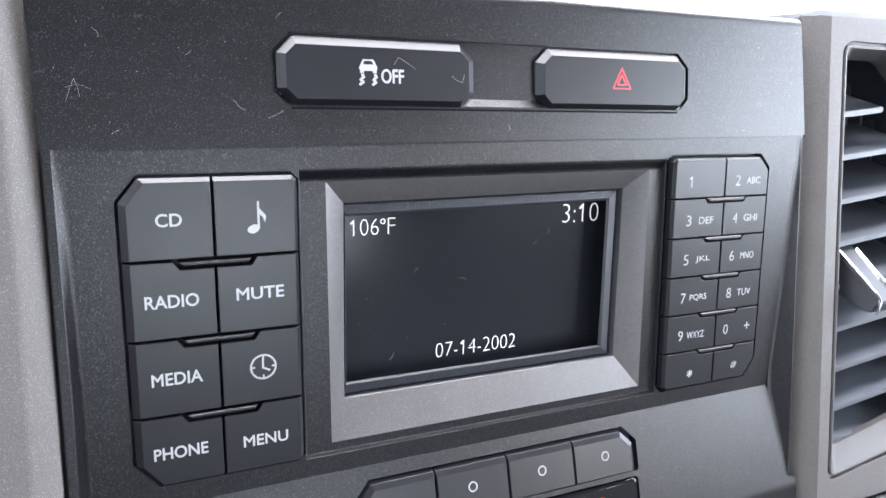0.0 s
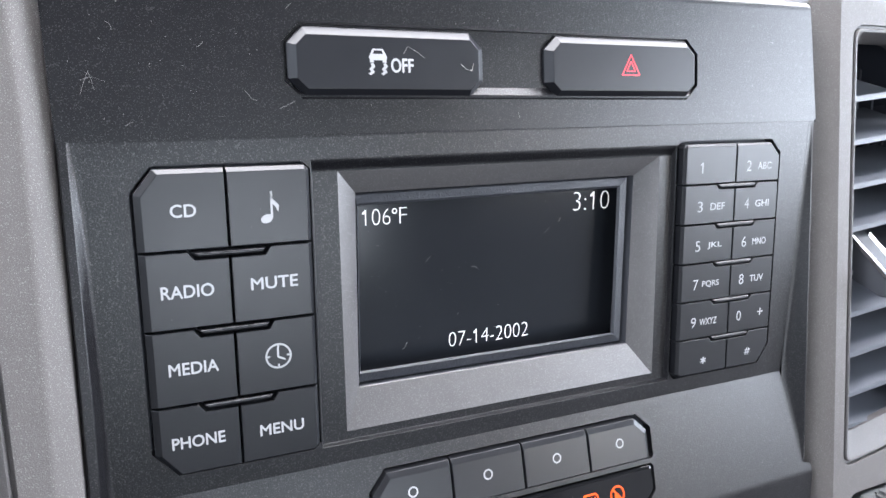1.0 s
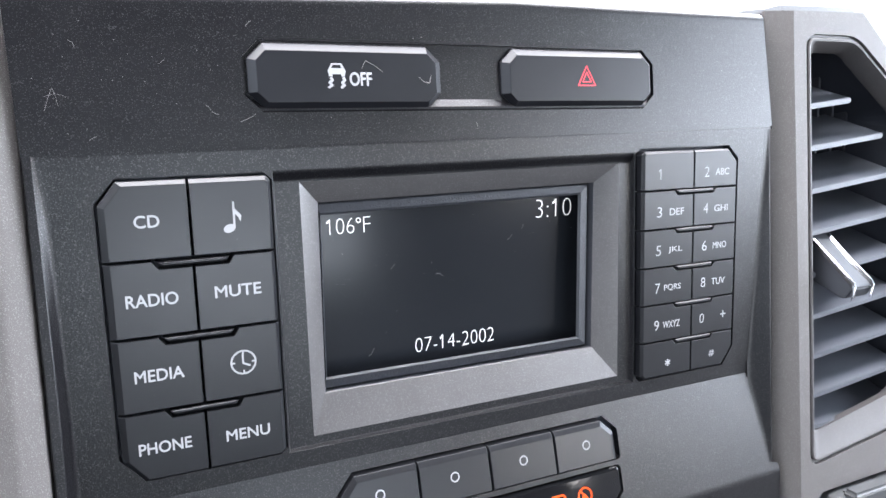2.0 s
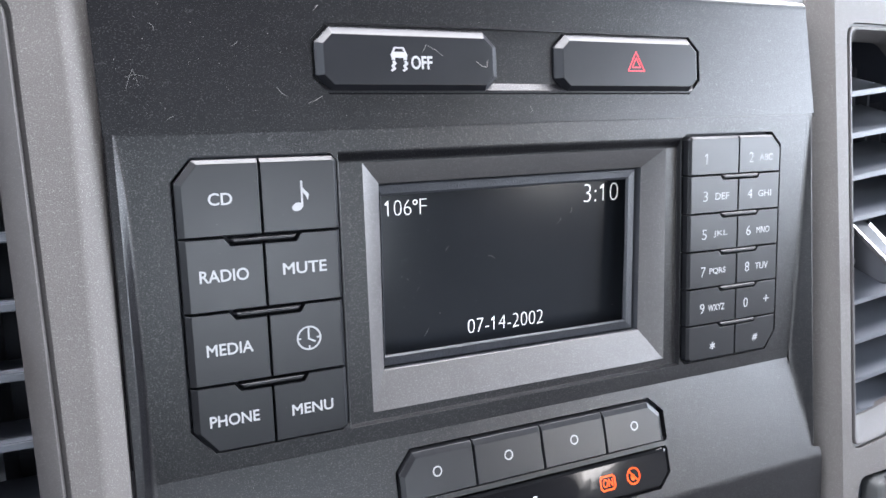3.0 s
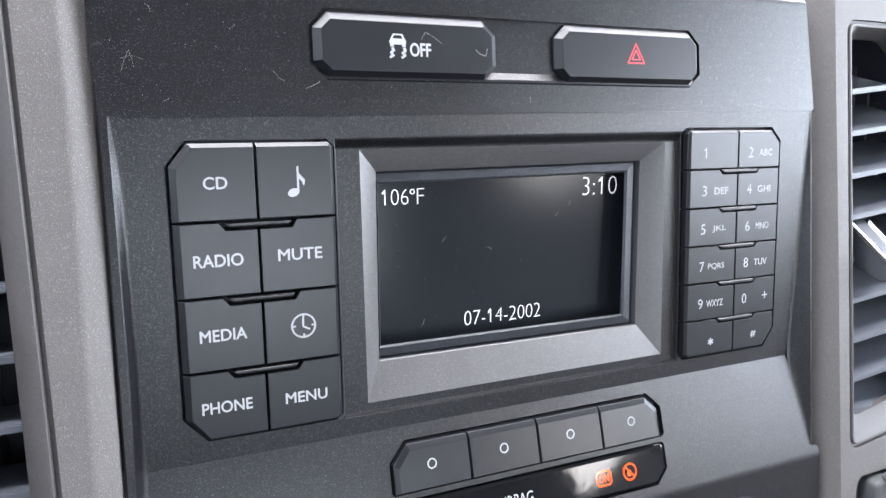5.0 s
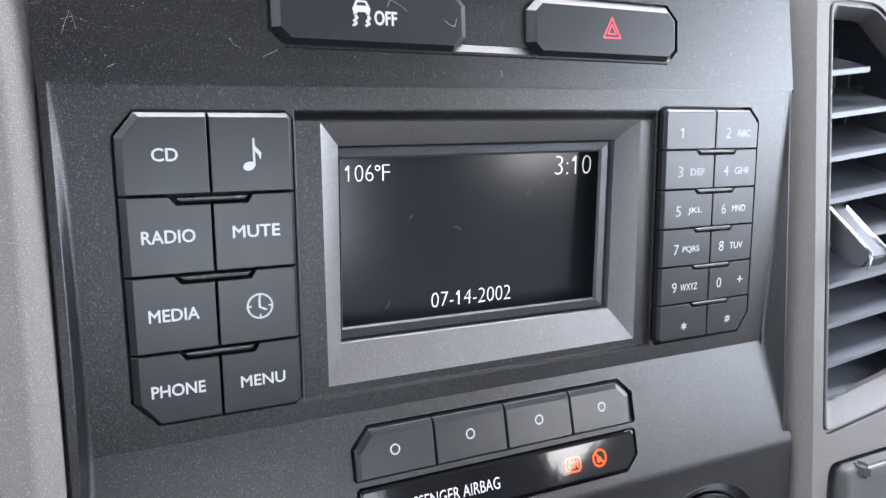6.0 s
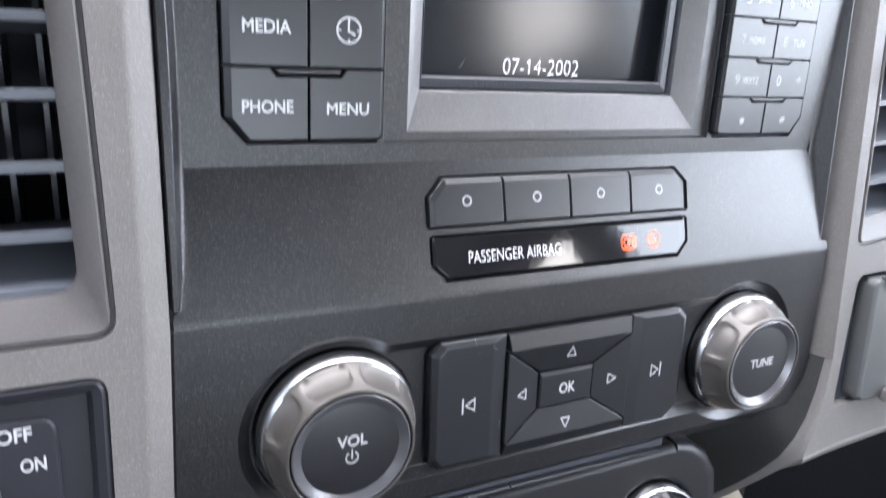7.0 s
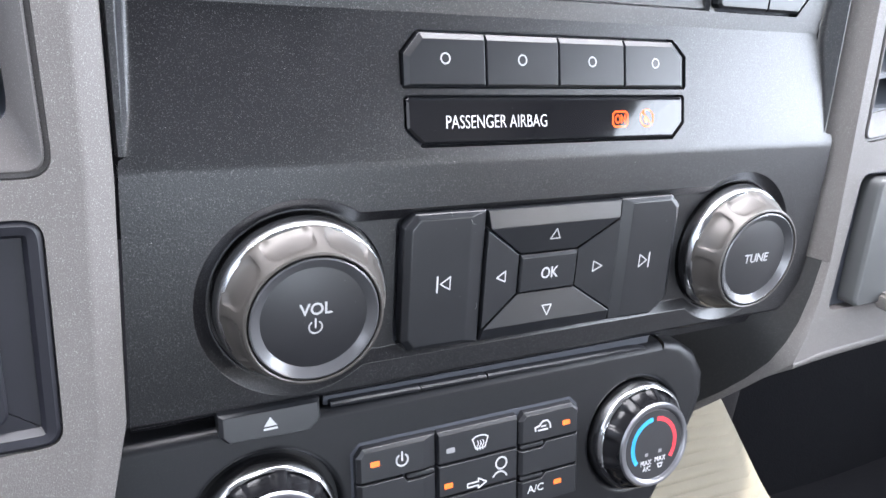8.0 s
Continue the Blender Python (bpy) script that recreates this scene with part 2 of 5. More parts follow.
def box(bm, x0, x1, y0, y1, z0, z1):
    vs = [bm.verts.new((x, y, z)) for x in (x0, x1) for y in (y0, y1) for z in (z0, z1)]
    for f in ((0, 1, 3, 2), (4, 6, 7, 5), (0, 4, 5, 1), (2, 3, 7, 6), (0, 2, 6, 4), (1, 5, 7, 3)):
        bm.faces.new([vs[i] for i in f])


INK = 0.07


def ink(polys, plane):
    """Printed shapes, a hair proud of a plane."""
    bm = bmesh.new()
    for loop in polys:
        skin(bm, [on(loop, plane, -INK), on(loop, plane, 0.02)])
    bmesh.ops.recalc_face_normals(bm, faces=bm.faces)
    return bm


def stroke(pts, w, closed=False):
    """The quads of a line of width w through (x, z) points."""
    out, k = [], len(pts)
    for i in range(k if closed else k - 1):
        a, b = Vector(pts[i]), Vector(pts[(i + 1) % k])
        d = (b - a).normalized()
        s, e = Vector((-d.y, d.x)) * w / 2, d * w * 0.25
        out.append([tuple(a - e - s), tuple(b + e - s), tuple(b + e + s), tuple(a - e + s)])
    return out


def arc(cx, cz, r, a0, a1, k=24):
    return [(cx + r * math.cos(radians(a0 + (a1 - a0) * i / k)), cz + r * math.sin(radians(a0 + (a1 - a0) * i / k))) for i in range(k + 1)]


def lettering(text, cx, cz, width, height, plane, bold=0.0):
    """Raised letters on a plane, scaled to a width and height."""
    cu = bpy.data.curves.new("letters", "FONT")
    cu.extrude, cu.offset, cu.resolution_u = 0.02, min(0.0, bold), 4
    ob = new("letters", cu)
    flags = []
    for i, c in enumerate(text):
        if c == "1":
            cu.body = text[: i + 1]
            flags.append(max(q[0] for q in ob.evaluated_get(bpy.context.evaluated_depsgraph_get()).bound_box))
    cu.body = text
    me = bpy.data.meshes.new_from_object(ob.evaluated_get(bpy.context.evaluated_depsgraph_get()))
    bpy.data.objects.remove(ob)
    bm = bmesh.new()
    bm.from_mesh(me)
    bpy.data.meshes.remove(me)
    if flags:
        tall = max(v.co.y for v in bm.verts)
        for x in flags:
            rings = [[bm.verts.new((px, py, pz)) for px, py in ((x - 0.20, tall - 0.20), (x - 0.05, tall - 0.15), (x - 0.05, tall), (x - 0.20, tall - 0.12))] for pz in (0.02, -0.02)]
            bm.faces.new(rings[0])
            for i in range(4):
                bm.faces.new((rings[0][i], rings[1][i], rings[1][(i + 1) % 4], rings[0][(i + 1) % 4]))
    xs, ys = [v.co.x for v in bm.verts], [v.co.y for v in bm.verts]
    x0, y0 = (min(xs) + max(xs)) / 2, (min(ys) + max(ys)) / 2
    sx, sy = width / (max(xs) - min(xs)), height / (max(ys) - min(ys))
    for v in bm.verts:
        x, z = cx + (v.co.x - x0) * sx, cz + (v.co.y - y0) * sy
        v.co = (x, plane[0] + plane[1] * z - (INK if v.co.z > 0 else -0.02), z)
    if bold > 0:
        first = bm.verts[:] + bm.edges[:] + bm.faces[:]
        for n, (dx, dz) in enumerate(((bold, 0), (-bold, 0), (0, bold), (0, -bold))):
            made = bmesh.ops.duplicate(bm, geom=first)["geom"]
            for v in made:
                if isinstance(v, bmesh.types.BMVert):
                    v.co += Vector((dx * height, 0.002 * (n + 1), dz * height))
    bmesh.ops.recalc_face_normals(bm, faces=bm.faces)
    return bm


def characters(bm):
    """The letters of a line of lettering, each as a mesh of its own: pieces that stand over one another belong together."""
    left, groups = set(bm.verts), []
    while left:
        grown, edge = set(), [left.pop()]
        while edge:
            v = edge.pop()
            grown.add(v)
            for e in v.link_edges:
                w = e.other_vert(v)
                if w in left:
                    left.discard(w)
                    edge.append(w)
        groups.append((min(v.co.x for v in grown), max(v.co.x for v in grown), grown))
    merged = []
    for lo, hi, grown in sorted(groups, key=lambda g: g[:2]):
        if merged and lo < merged[-1][0] + 0.12:
            merged[-1] = (max(hi, merged[-1][0]), merged[-1][1] | grown)
        else:
            merged.append((hi, grown))
    out = []
    for _, grown in merged:
        piece, made = bmesh.new(), {}
        for v in bm.verts:
            if v in grown:
                made[v] = piece.verts.new(v.co)
        for f in bm.faces:
            if f.verts[0] in grown:
                piece.faces.new([made[v] for v in f.verts])
        out.append(piece)
    bm.free()
    return out

# ---- planes of the face: y = a + b z ----
UP = (-0.03, 0.075)         # panel above the radio
UP_KEY = (-1.6, 0.073)      # tops of the two upper switches
RADIO = (2.7, 0.0)         # recessed radio face
SUNK = (4.3, 0.0)          # deeper field round the display
KEY = (0.0, 0.0)           # tops of the radio buttons
FACET = (16.9, 0.2565)     # sloping facet below the radio
LOW = (-3.95, 0.035)       # panel of the big knobs
KNOB_SEAT = (-3.05, 0.035) # their seats, a little deeper
LOW_KEY = (-6.0, 0.035)
HV = (20.0, 0.185)         # climate panel
HV_KEY = (17.0, 0.185)
SUR = (-2.0, 0.10)         # trim on both sides
GLASS = (15.2, -0.025)     # display glass
Z_TOP, Z_BEND, Z_EDGE, Z_BASE = 38.5, -55.3, -94.0, -160.4
Z_RIM = -90.0              # where the side rims run out into the facet
SOFT = 1.3                 # half the width of the rounded edge between facet and lower panel


def rim_y(z):
    """The outer rim of the radio recess, straight from its top to the lower panel."""
    return 2.7 + 0.0693 * (z - Z_TOP)


# ---- centre stack ----
stack = thing("centre_stack", 97, 0, -60, "dark charcoal moulded plastic centre stack with a recessed radio face", "dashboard panel")
LEFT_PAD = octagon(-11.4, 32.4, -49.7, 30.7, (6.2, 7.2), 2.0, 2.0, (5.2, 6.4))
KEYPAD = [(x - 0.018 * z, z) for x, z in octagon(155.6, 202.7, -50.1, 33.0, 2.2, (5.2, 7.2), (4.6, 4.8), 1.8)]
SHOW = [(40.4, -46.9), (150.2, -46.9), (149.2, 28.4), (40.1, 27.5)]
POCKET = octagon(27.0, 163.0, 46.4, 65.6, 4.6, 4.6, 4.6, 4.6)
ROW_HOLE = octagon(45.0, 147.2, -74.8, -59.4, 0.8, 0.8, (5.6, 5.2), (5.4, 6.0))
LENS_HOLE = octagon(45.6, 146.6, -90.4, -76.4, (5.2, 4.8), (5.0, 5.0), 1.0, 1.0)
PREV_NEXT = octagon(44.4, 148.6, -152.6, -107.8, (3.2, 4.0), (5.0, 2.0), (4.0, 4.0), (4.2, 4.6))
VOL, TUNE = (16.7, -131.0), (178.0, -131.6)

bm = bmesh.new()
up_top = [(215.2, 77.0), (110.0, 77.0), (40.0, 74.5), (-26.3, 72.0)]
sheet(bm, [(-25.6, Z_TOP - 1.5), (218.8, Z_TOP + 0.9)] + up_top, [POCKET], UP, wall=1.6, rim=0)
# rounded brow above the upper panel
brow = []
for a in range(0, 100, 12):
    c, s = math.cos(radians(a)), math.sin(radians(a))
    brow.append([(x, UP[0] + UP[1] * z + 3.2 * (1 - c), z + 3.2 * s) for x, z in up_top])
strip(bm, brow)
strip(bm, [[(218.8, UP[0] + UP[1] * Z_TOP, Z_TOP), (215.2, UP[0] + UP[1] * 77.0, 77.0)], [(219.0, UP[0] + UP[1] * Z_TOP + 7.0, Z_TOP), (215.4, UP[0] + UP[1] * 77.0 + 7.0, 77.0)]])
# the radio face turns out of the upper panel at a soft crease; between the keypads a shoulder slopes in to a deeper field
ridge = lambda x: Z_TOP - 1.5 + 2.4 * (x + 25.6) / 244.4
FIELD = [(32.6, -50.0), (156.2, -50.0), (154.75, 31.9), (32.6, 31.2)]
sheet(bm, [(-21.2, Z_BEND), (211.1, Z_BEND), (215.2, ridge(215.2) - 0.9), (-21.6, ridge(-21.6) - 0.9)], [LEFT_PAD, FIELD, KEYPAD], RADIO, wall=4.2, rim=0)
crease = []
for dz, dy in ((0.0, 0.0), (-0.25, -0.012), (-0.5, 0.0), (-0.75, 0.02), (-0.9, 0.0)):
    crease.append([(x, (UP[0] + UP[1] * ridge(x) + dy) if dz > -0.3 else RADIO[0] + dy + 0.03 * (0.9 + dz), ridge(x) + dz) for x in (-25.6, 34.0, 96.0, 155.0, 218.0)])
strip(bm, crease)
floor_loop = inset_loop(FIELD, [0.7, 0.7, 3.7, 0.7])
skin(bm, [on(FIELD, RADIO)] + [on(inset_loop(FIELD, [0.7 * k, 0.7 * k, 3.7 * k, 0.7 * k]), RADIO, 1.6 * dy) for k, dy in ((0.12, 0.03), (0.26, 0.14), (0.42, 0.36), (0.58, 0.64), (0.74, 0.86), (0.88, 0.97))] + [on(floor_loop, SUNK)], cap_front=False)
sheet(bm, floor_loop, [SHOW], SUNK, wall=4.2, rim=0)
# facet, with a soft outward edge
sheet(bm, [(-26.3, Z_EDGE + SOFT), (221.2, Z_EDGE + SOFT), (220.6, Z_RIM - 0.9), (216.9, Z_RIM), (211.1, Z_BEND), (-21.2, Z_BEND), (-24.2, Z_RIM), (-26.0, Z_RIM - 0.9)], [ROW_HOLE, LENS_HOLE], FACET, wall=4.0, rim=0)
soft = []
for i in range(13):
    f = i / 12
    z = Z_EDGE + SOFT - 2 * SOFT * f
    ya, yb = FACET[0] + FACET[1] * (Z_EDGE + SOFT), LOW[0] + LOW[1] * (Z_EDGE - SOFT)
    ta, tb = 2 * SOFT * FACET[1], 2 * SOFT * LOW[1]
    y = (2 * f ** 3 - 3 * f ** 2 + 1) * ya - (f ** 3 - 2 * f ** 2 + f) * ta + (3 * f ** 2 - 2 * f ** 3) * yb - (f ** 3 - f ** 2) * tb
    soft.append([(-26.3, y + 5.0, z), (-26.3, y, z), (221.2, y, z), (221.2, y + 5.0, z)])
strip(bm, soft)
# lower panel: one shallow trough holds both knob seats and the keys between them
SEAT = 28.7


def trough_loop():
    """Round the volume seat, along the bottom, round the tuning seat and back along the top, counter-clockwise."""
    out = []
    zt, zb = -107.2, -153.6
    for (cx, cz), first in ((VOL, True), (TUNE, False)):
        up = math.asin((zt - cz) / SEAT)
        dn = math.asin((zb - cz) / SEAT)
        a0, a1 = (up, 2 * math.pi + dn) if first else (math.pi - dn - 2 * math.pi, math.pi - up)
        out += [(cx + SEAT * math.cos(a0 + (a1 - a0) * i / 44), cz + SEAT * math.sin(a0 + (a1 - a0) * i / 44)) for i in range(45)]
    return out


TROUGH = trough_loop()
sheet(bm, [(-28.9, Z_BASE), (212.0, Z_BASE), (219.0, Z_BASE + 5.6), (221.2, Z_BASE + 14.0), (221.3, Z_EDGE - SOFT), (-26.4, Z_EDGE - SOFT)], [TROUGH], LOW, wall=0, rim=0)
n = len(TROUGH)
slope = [on(inset_loop(TROUGH, [d] * n), LOW, dy) for d, dy in ((0.0, 0.0), (0.12, 0.03), (0.3, 0.14), (3.1, 2.2), (3.3, 2.3), (3.5, 2.35))]
skin(bm, slope, cap_front=False)
sheet(bm, inset_loop(TROUGH, [3.5] * n), [circle(*VOL, 24.85, 72), circle(*TUNE, 24.85, 72), PREV_NEXT], (LOW[0] + 2.35, LOW[1]), wall=0, rim=0)
for cx, cz in (VOL, TUNE):
    skin(bm, [on(circle(cx, cz, r, 72), LOW, dy) for r, dy in ((24.85, 2.35), (24.8, 2.6), (24.7, 5.2), (10.0, 5.3))], cap_front=False)
skin(bm, [on(PREV_NEXT, LOW, 2.35), on(PREV_NEXT, LOW, 5.0)], cap_front=False)
# side rims and the chamfers that close the recess
for side in (-1, 1):
    k = 16
    z_first = Z_TOP + 0.5 if side > 0 else Z_TOP - 2.0
    zs = [z_first + (Z_RIM - z_first) * i / k for i in range(k + 1)]
    face = lambda z: RADIO[0] if z > Z_BEND else FACET[0] + FACET[1] * z
    if side > 0:
        rim_out = [(218.8 + 2.6 * i / k, rim_y(z) + 3.0, z) for i, z in enumerate(zs)]
        rim_mid = [(217.55, rim_y(z) + 0.08, z) for z in zs]
        rim_in = [(217.2 if 0 < i < k else 216.8, rim_y(z) + 0.12, z) for i, z in enumerate(zs)]
        inner = [(216.6 - 4.1 * min(1.0, (Z_TOP - 1.2 - z) / (Z_TOP - 1.2 - Z_BEND)) if z > Z_BEND else 212.5 + 4.4 * (Z_BEND - z) / (Z_BEND - Z_RIM), face(z), z) for z in zs]
        flat_rows, reach = [rim_out, rim_mid, rim_in], 1.4
    else:
        rim_x = [-23.55 - 1.2 * max(0.0, (-30.0 - z) / 58.0) for z in zs]
        rim_out = [(-25.6 - 0.8 * i / k, rim_y(z) + 0.7, z) for i, z in enumerate(zs)]
        rim_mid = [(-25.2 - 0.7 * i / k, rim_y(z) + 0.05, z) for i, z in enumerate(zs)]
        rim_in = [(x, rim_y(z), z) for x, z in zip(rim_x, zs)]
        bead = [(x + 0.28, rim_y(z) + 0.07 + 0.1 * (face(z) - rim_y(z) > 0.4), z) for x, z in zip(rim_x, zs)]
        inner = []
        for i, (x, z) in enumerate(zip(rim_x, zs)):
            wide = min(1.0, max(0.05, (face(z) - rim_y(z)) / 0.9))
            inner.append((x + 0.3 + 1.75 * wide * (1.0 - 0.35 * max(0.0, (-50.0 - z) / 38.0)), face(z), z))
        flat_rows, reach = [rim_out, rim_mid, rim_in, bead], 0.45
        rim_in = bead
    # a soft fillet between the chamfer and the face
    fillet = []
    for j in range(8):
        q = j / 7
        line = []
        for (cx, cy, cz), (rx, ry, rz) in zip(inner, rim_in):
            ax, bx, by = cx - reach if side > 0 else max(cx + reach, -20.9), cx + 0.35 * (rx - cx), cy + 0.35 * (ry - cy)
            line.append(((1 - q) ** 2 * bx + 2 * q * (1 - q) * cx + q * q * ax, (1 - q) ** 2 * by + 2 * q * (1 - q) * cy + q * q * cy - 0.01, cz))
        fillet.append(line)
    strip(bm, flat_rows + fillet)
    strip(bm, [rim_out, [(x, y + 6, z) for x, y, z in rim_out]])
# the edge under the knobs curls back above the disc slot
curl = []
for z, dy in ((Z_BASE, 0.0), (-161.0, 0.12), (-161.6, 0.5), (-162.1, 1.2), (-162.5, 2.4), (-162.8, 5.0), (-168.0, 6.0)):
    curl.append([(x, LOW[0] + LOW[1] * Z_BASE + dy, z) for x in (-28.9, 60.0, 150.0, 212.0)] + [(219.0, LOW[0] + LOW[1] * (Z_BASE + 5.6) + dy, z + 5.6), (221.2, LOW[0] + LOW[1] * (Z_BASE + 14) + dy, z + 14.0)])
strip(bm, curl)
bmesh.ops.remove_doubles(bm, verts=bm.verts, dist=0.02)
face_out(bm)
part("faceplate", bm, PANEL, stack, smooth=22)

# floor of the switch pocket, and black plates that paint the shade in button gaps
bm = bmesh.new()
skin(bm, [on(octagon(27.2, 162.8, 49.6, 65.4, 2, 2, 4.4, 4.4), UP, 1.4), on(octagon(27.2, 162.8, 49.6, 65.4, 2, 2, 4.4, 4.4), UP, 4.0)], cap_back=True)
strip(bm, [[(27.2, UP[0] + UP[1] * 49.6 + 1.4, 49.7), (162.8, UP[0] + UP[1] * 49.6 + 1.4, 49.7)],
           [(28.2, UP[0] + UP[1] * 47.2 + 0.1, 47.6), (161.8, UP[0] + UP[1] * 47.2 + 0.1, 47.6)],
           [(28.2, UP[0] + UP[1] * 46.8 + 0.02, 46.9), (161.8, UP[0] + UP[1] * 46.8 + 0.02, 46.9)]])
part("switch_pocket", bm, PANEL, stack)
bm = bmesh.new()
for loop, plane, dy in ((LEFT_PAD, RADIO, 3.6), (KEYPAD, RADIO, 3.6), (ROW_HOLE, FACET, 3.6), (LENS_HOLE, FACET, 3.6), (PREV_NEXT, LOW, 4.6)):
    d = inset_loop(loop, [-0.5] * len(loop))
    skin(bm, [on(d, plane, dy), on(d, plane, dy + 2)], cap_back=True)
part("backing_plate", bm, RECESS_SHADE, stack, "black plates painted for the shade behind the buttons")

# climate panel below: soft top edge along the disc slot, rounded shoulder on the passenger side
bm = bmesh.new()
climate_top = -168.4
KNOBS = ((4.5, -197.2), (139.4, -198.2))
flat_edge = [(151.0, climate_top), (158.0, -170.6), (164.0, -175.4), (167.6, -182.0), (168.0, -189.5), (165.4, -197.0), (161.0, -206.0), (153.0, -218.0), (144.0, -232.0)]
turn_edge = [(153.0, -165.8), (160.6, -167.4), (169.0, -172.8), (174.0, -181.0), (174.2, -190.0), (170.6, -198.0), (165.4, -207.4), (156.6, -219.0), (147.0, -233.0)]
sheet(bm, [(-60, -232)] + list(reversed(flat_edge)) + [(-34.0, climate_top)], [circle(*KNOBS[0], 24.0, 64), circle(*KNOBS[1], 22.8, 64)], HV, wall=0, rim=0)
for (cx, cz), seat in zip(KNOBS, (24.0, 22.8)):
    skin(bm, [on(circle(cx, cz, seat - d, 64), HV, dy) for d, dy in ((0.0, 0.0), (0.4, 0.05), (0.9, 0.25), (1.4, 0.65), (1.8, 1.4), (2.1, 3.4), (18.0, 3.5))], cap_front=False)
roll = []
for a in range(0, 91, 10):
    c, q = math.cos(radians(a)), math.sin(radians(a))
    roll.append([(x, HV[0] + HV[1] * climate_top + 3.0 * (1 - c) + 0.25 * 2.6 * q, climate_top + 2.6 * q) for x in (-34.0, 60.0, 151.0)] )
roll.append([(x, y + 6.0, z) for x, y, z in roll[-1]])
strip(bm, roll)
strip(bm, [[(fx + (tx - fx) * f, HV[0] + HV[1] * fz + dy, fz + (tz - fz) * f) for (fx, fz), (tx, tz) in zip(flat_edge, turn_edge)]
           for f, dy in ((0.0, 0.0), (0.25, 0.12), (0.45, 0.42), (0.65, 1.0), (0.82, 1.9), (0.94, 3.2), (1.0, 5.0), (1.0, 34.0))])
bmesh.ops.remove_doubles(bm, verts=bm.verts, dist=0.02)
face_out(bm)
part("climate_faceplate", bm, CLIMATE, stack, "smooth dark grey plastic climate panel", smooth=40)

# disc slot: a black block for the shade in its mouth, with a thin dust flap
slot = thing("disc_slot", 83, -5, -163, "narrow black disc slot above the climate panel", "disc slot")
bm = bmesh.new()
box(bm, 22.8, 146.0, -8.0, -2.0, -166.4, -162.9)
part("mouth", bm, RECESS_SHADE, slot)
for x0, x1 in ((24.4, 53.0), (53.5, 76.6), (77.1, 143.0)):
    bm = bmesh.new()
    ring = lambda x, k: [(x, -10.6 + 0.012 * (83.0 - x) * 0.1 + a, -164.9 - (x - 24.0) * 0.012 + b * k) for a, b in ((0.0, 0.35), (0.0, -0.35), (0.6, -0.8), (4.0, -0.8), (4.0, 0.8), (0.6, 0.8))]
    skin(bm, [ring(x0, 1.0), ring(x1 - 5.0 if x1 > 100 else x1 - 0.4, 1.0), ring(x1, 0.25 if x1 > 100 else 0.8)], cap_back=True)
    bmesh.ops.recalc_face_normals(bm, faces=bm.faces)
    part("slot_lip", bm, SWITCH_CAP, slot, "thin dark lower lip")

# ---- display ----
display = thing("radio_display", 95, 8, -8, "small dark radio display in a deep sloped satin bezel", "display")
INNER = [(45.5, -35.5), (141.4, -35.8), (141.8, 22.0), (46.1, 21.1)]
bm = bmesh.new()
bite = inset_loop(SHOW, [0.35] * 4)
skin(bm, [on(SHOW, SUNK, 0.3), on(SHOW, SUNK, -0.05), on(bite, SUNK, 0.12), on(inset_loop(INNER, [-0.3] * 4), (7.8, 0)), on(INNER, (8.1, 0))], cap_front=False)
bmesh.ops.recalc_face_normals(bm, faces=bm.faces)
part("bezel", bm, BEZEL, display, "satin grey sloped bezel", smooth=25)
bm = bmesh.new()
lip_out = inset_loop(INNER, [0.5, 1.5, 0.4, 0.1])
lip_crown = inset_loop(INNER, [0.9, 1.9, 0.8, 0.15])
lip_flat = inset_loop(INNER, [3.6, 5.0, 3.1, 0.4])
lip_edge = inset_loop(INNER, [4.2, 5.8, 3.8, 0.8])
skin(bm, [on(INNER, (8.1, 0)), on(inset_loop(INNER, [0.25, 0.9, 0.2, 0.05]), (10.4, 0)), on(lip_out, (9.6, 0)), on(lip_crown, (9.1, 0)), on(lip_flat, (8.3, 0)), on(lip_edge, (8.9, 0)), on(inset_loop(INNER, [0.4, 1.0, 0.4, 0.2]), (10.6, 0)), on(inset_loop(INNER, [0.2, 0.6, 0.2, 0.0]), GLASS, 0.3)], cap_front=False)
bmesh.ops.recalc_face_normals(bm, faces=bm.faces)
part("inner_lip", bm, LIP, display, "dark leather-grained lip round the glass", smooth=20)
bm = bmesh.new()
big = inset_loop(INNER, [-0.6] * 4)
skin(bm, [on(big, GLASS), on(big, GLASS, 2.0)], cap_back=True)
pane = part("glass", bm, SCREEN, display, "matt black display glass")
for name, words, cx, cz, w, h in (("temperature_digit", "106", 54.4, 12.9, 8.6, 4.8), ("unit_letter", "F", 62.75, 12.9, 2.35, 4.8), ("clock_digit", "3:10", 130.2, 13.6, 14.4, 6.2),
                                  ("date_digit", "07-14-2002", 92.4, -28.2, 29.0, 4.9)):
    for bm in characters(lettering(words, cx, cz, w, h, GLASS, -0.024)):
        part(name, bm, LIT, pane, "lit white character")
part("degree_sign", ink(stroke(arc(60.05, 14.35, 0.68, 0, 345, 23), 0.30, True), GLASS), LIT, pane, "lit white degree sign")


# ---- buttons ----
def button(name, loop, plane, insets, inks, label, category="button", group="", drop=1.0, mat=BUTTON, height=4.5, worn=0.12):
    cx, cz = sum(p[0] for p in loop) / len(loop), sum(p[1] for p in loop) / len(loop)
    ob = thing(name, cx, plane[0] + plane[1] * cz + height, cz, label, category, group)
    top = part("cap", key_cap(loop, plane, insets, drop, height, worn), mat, ob)
    for iname, ibm, imat, ilabel in inks:
        part(iname, ibm, imat, top, ilabel)
    return ob


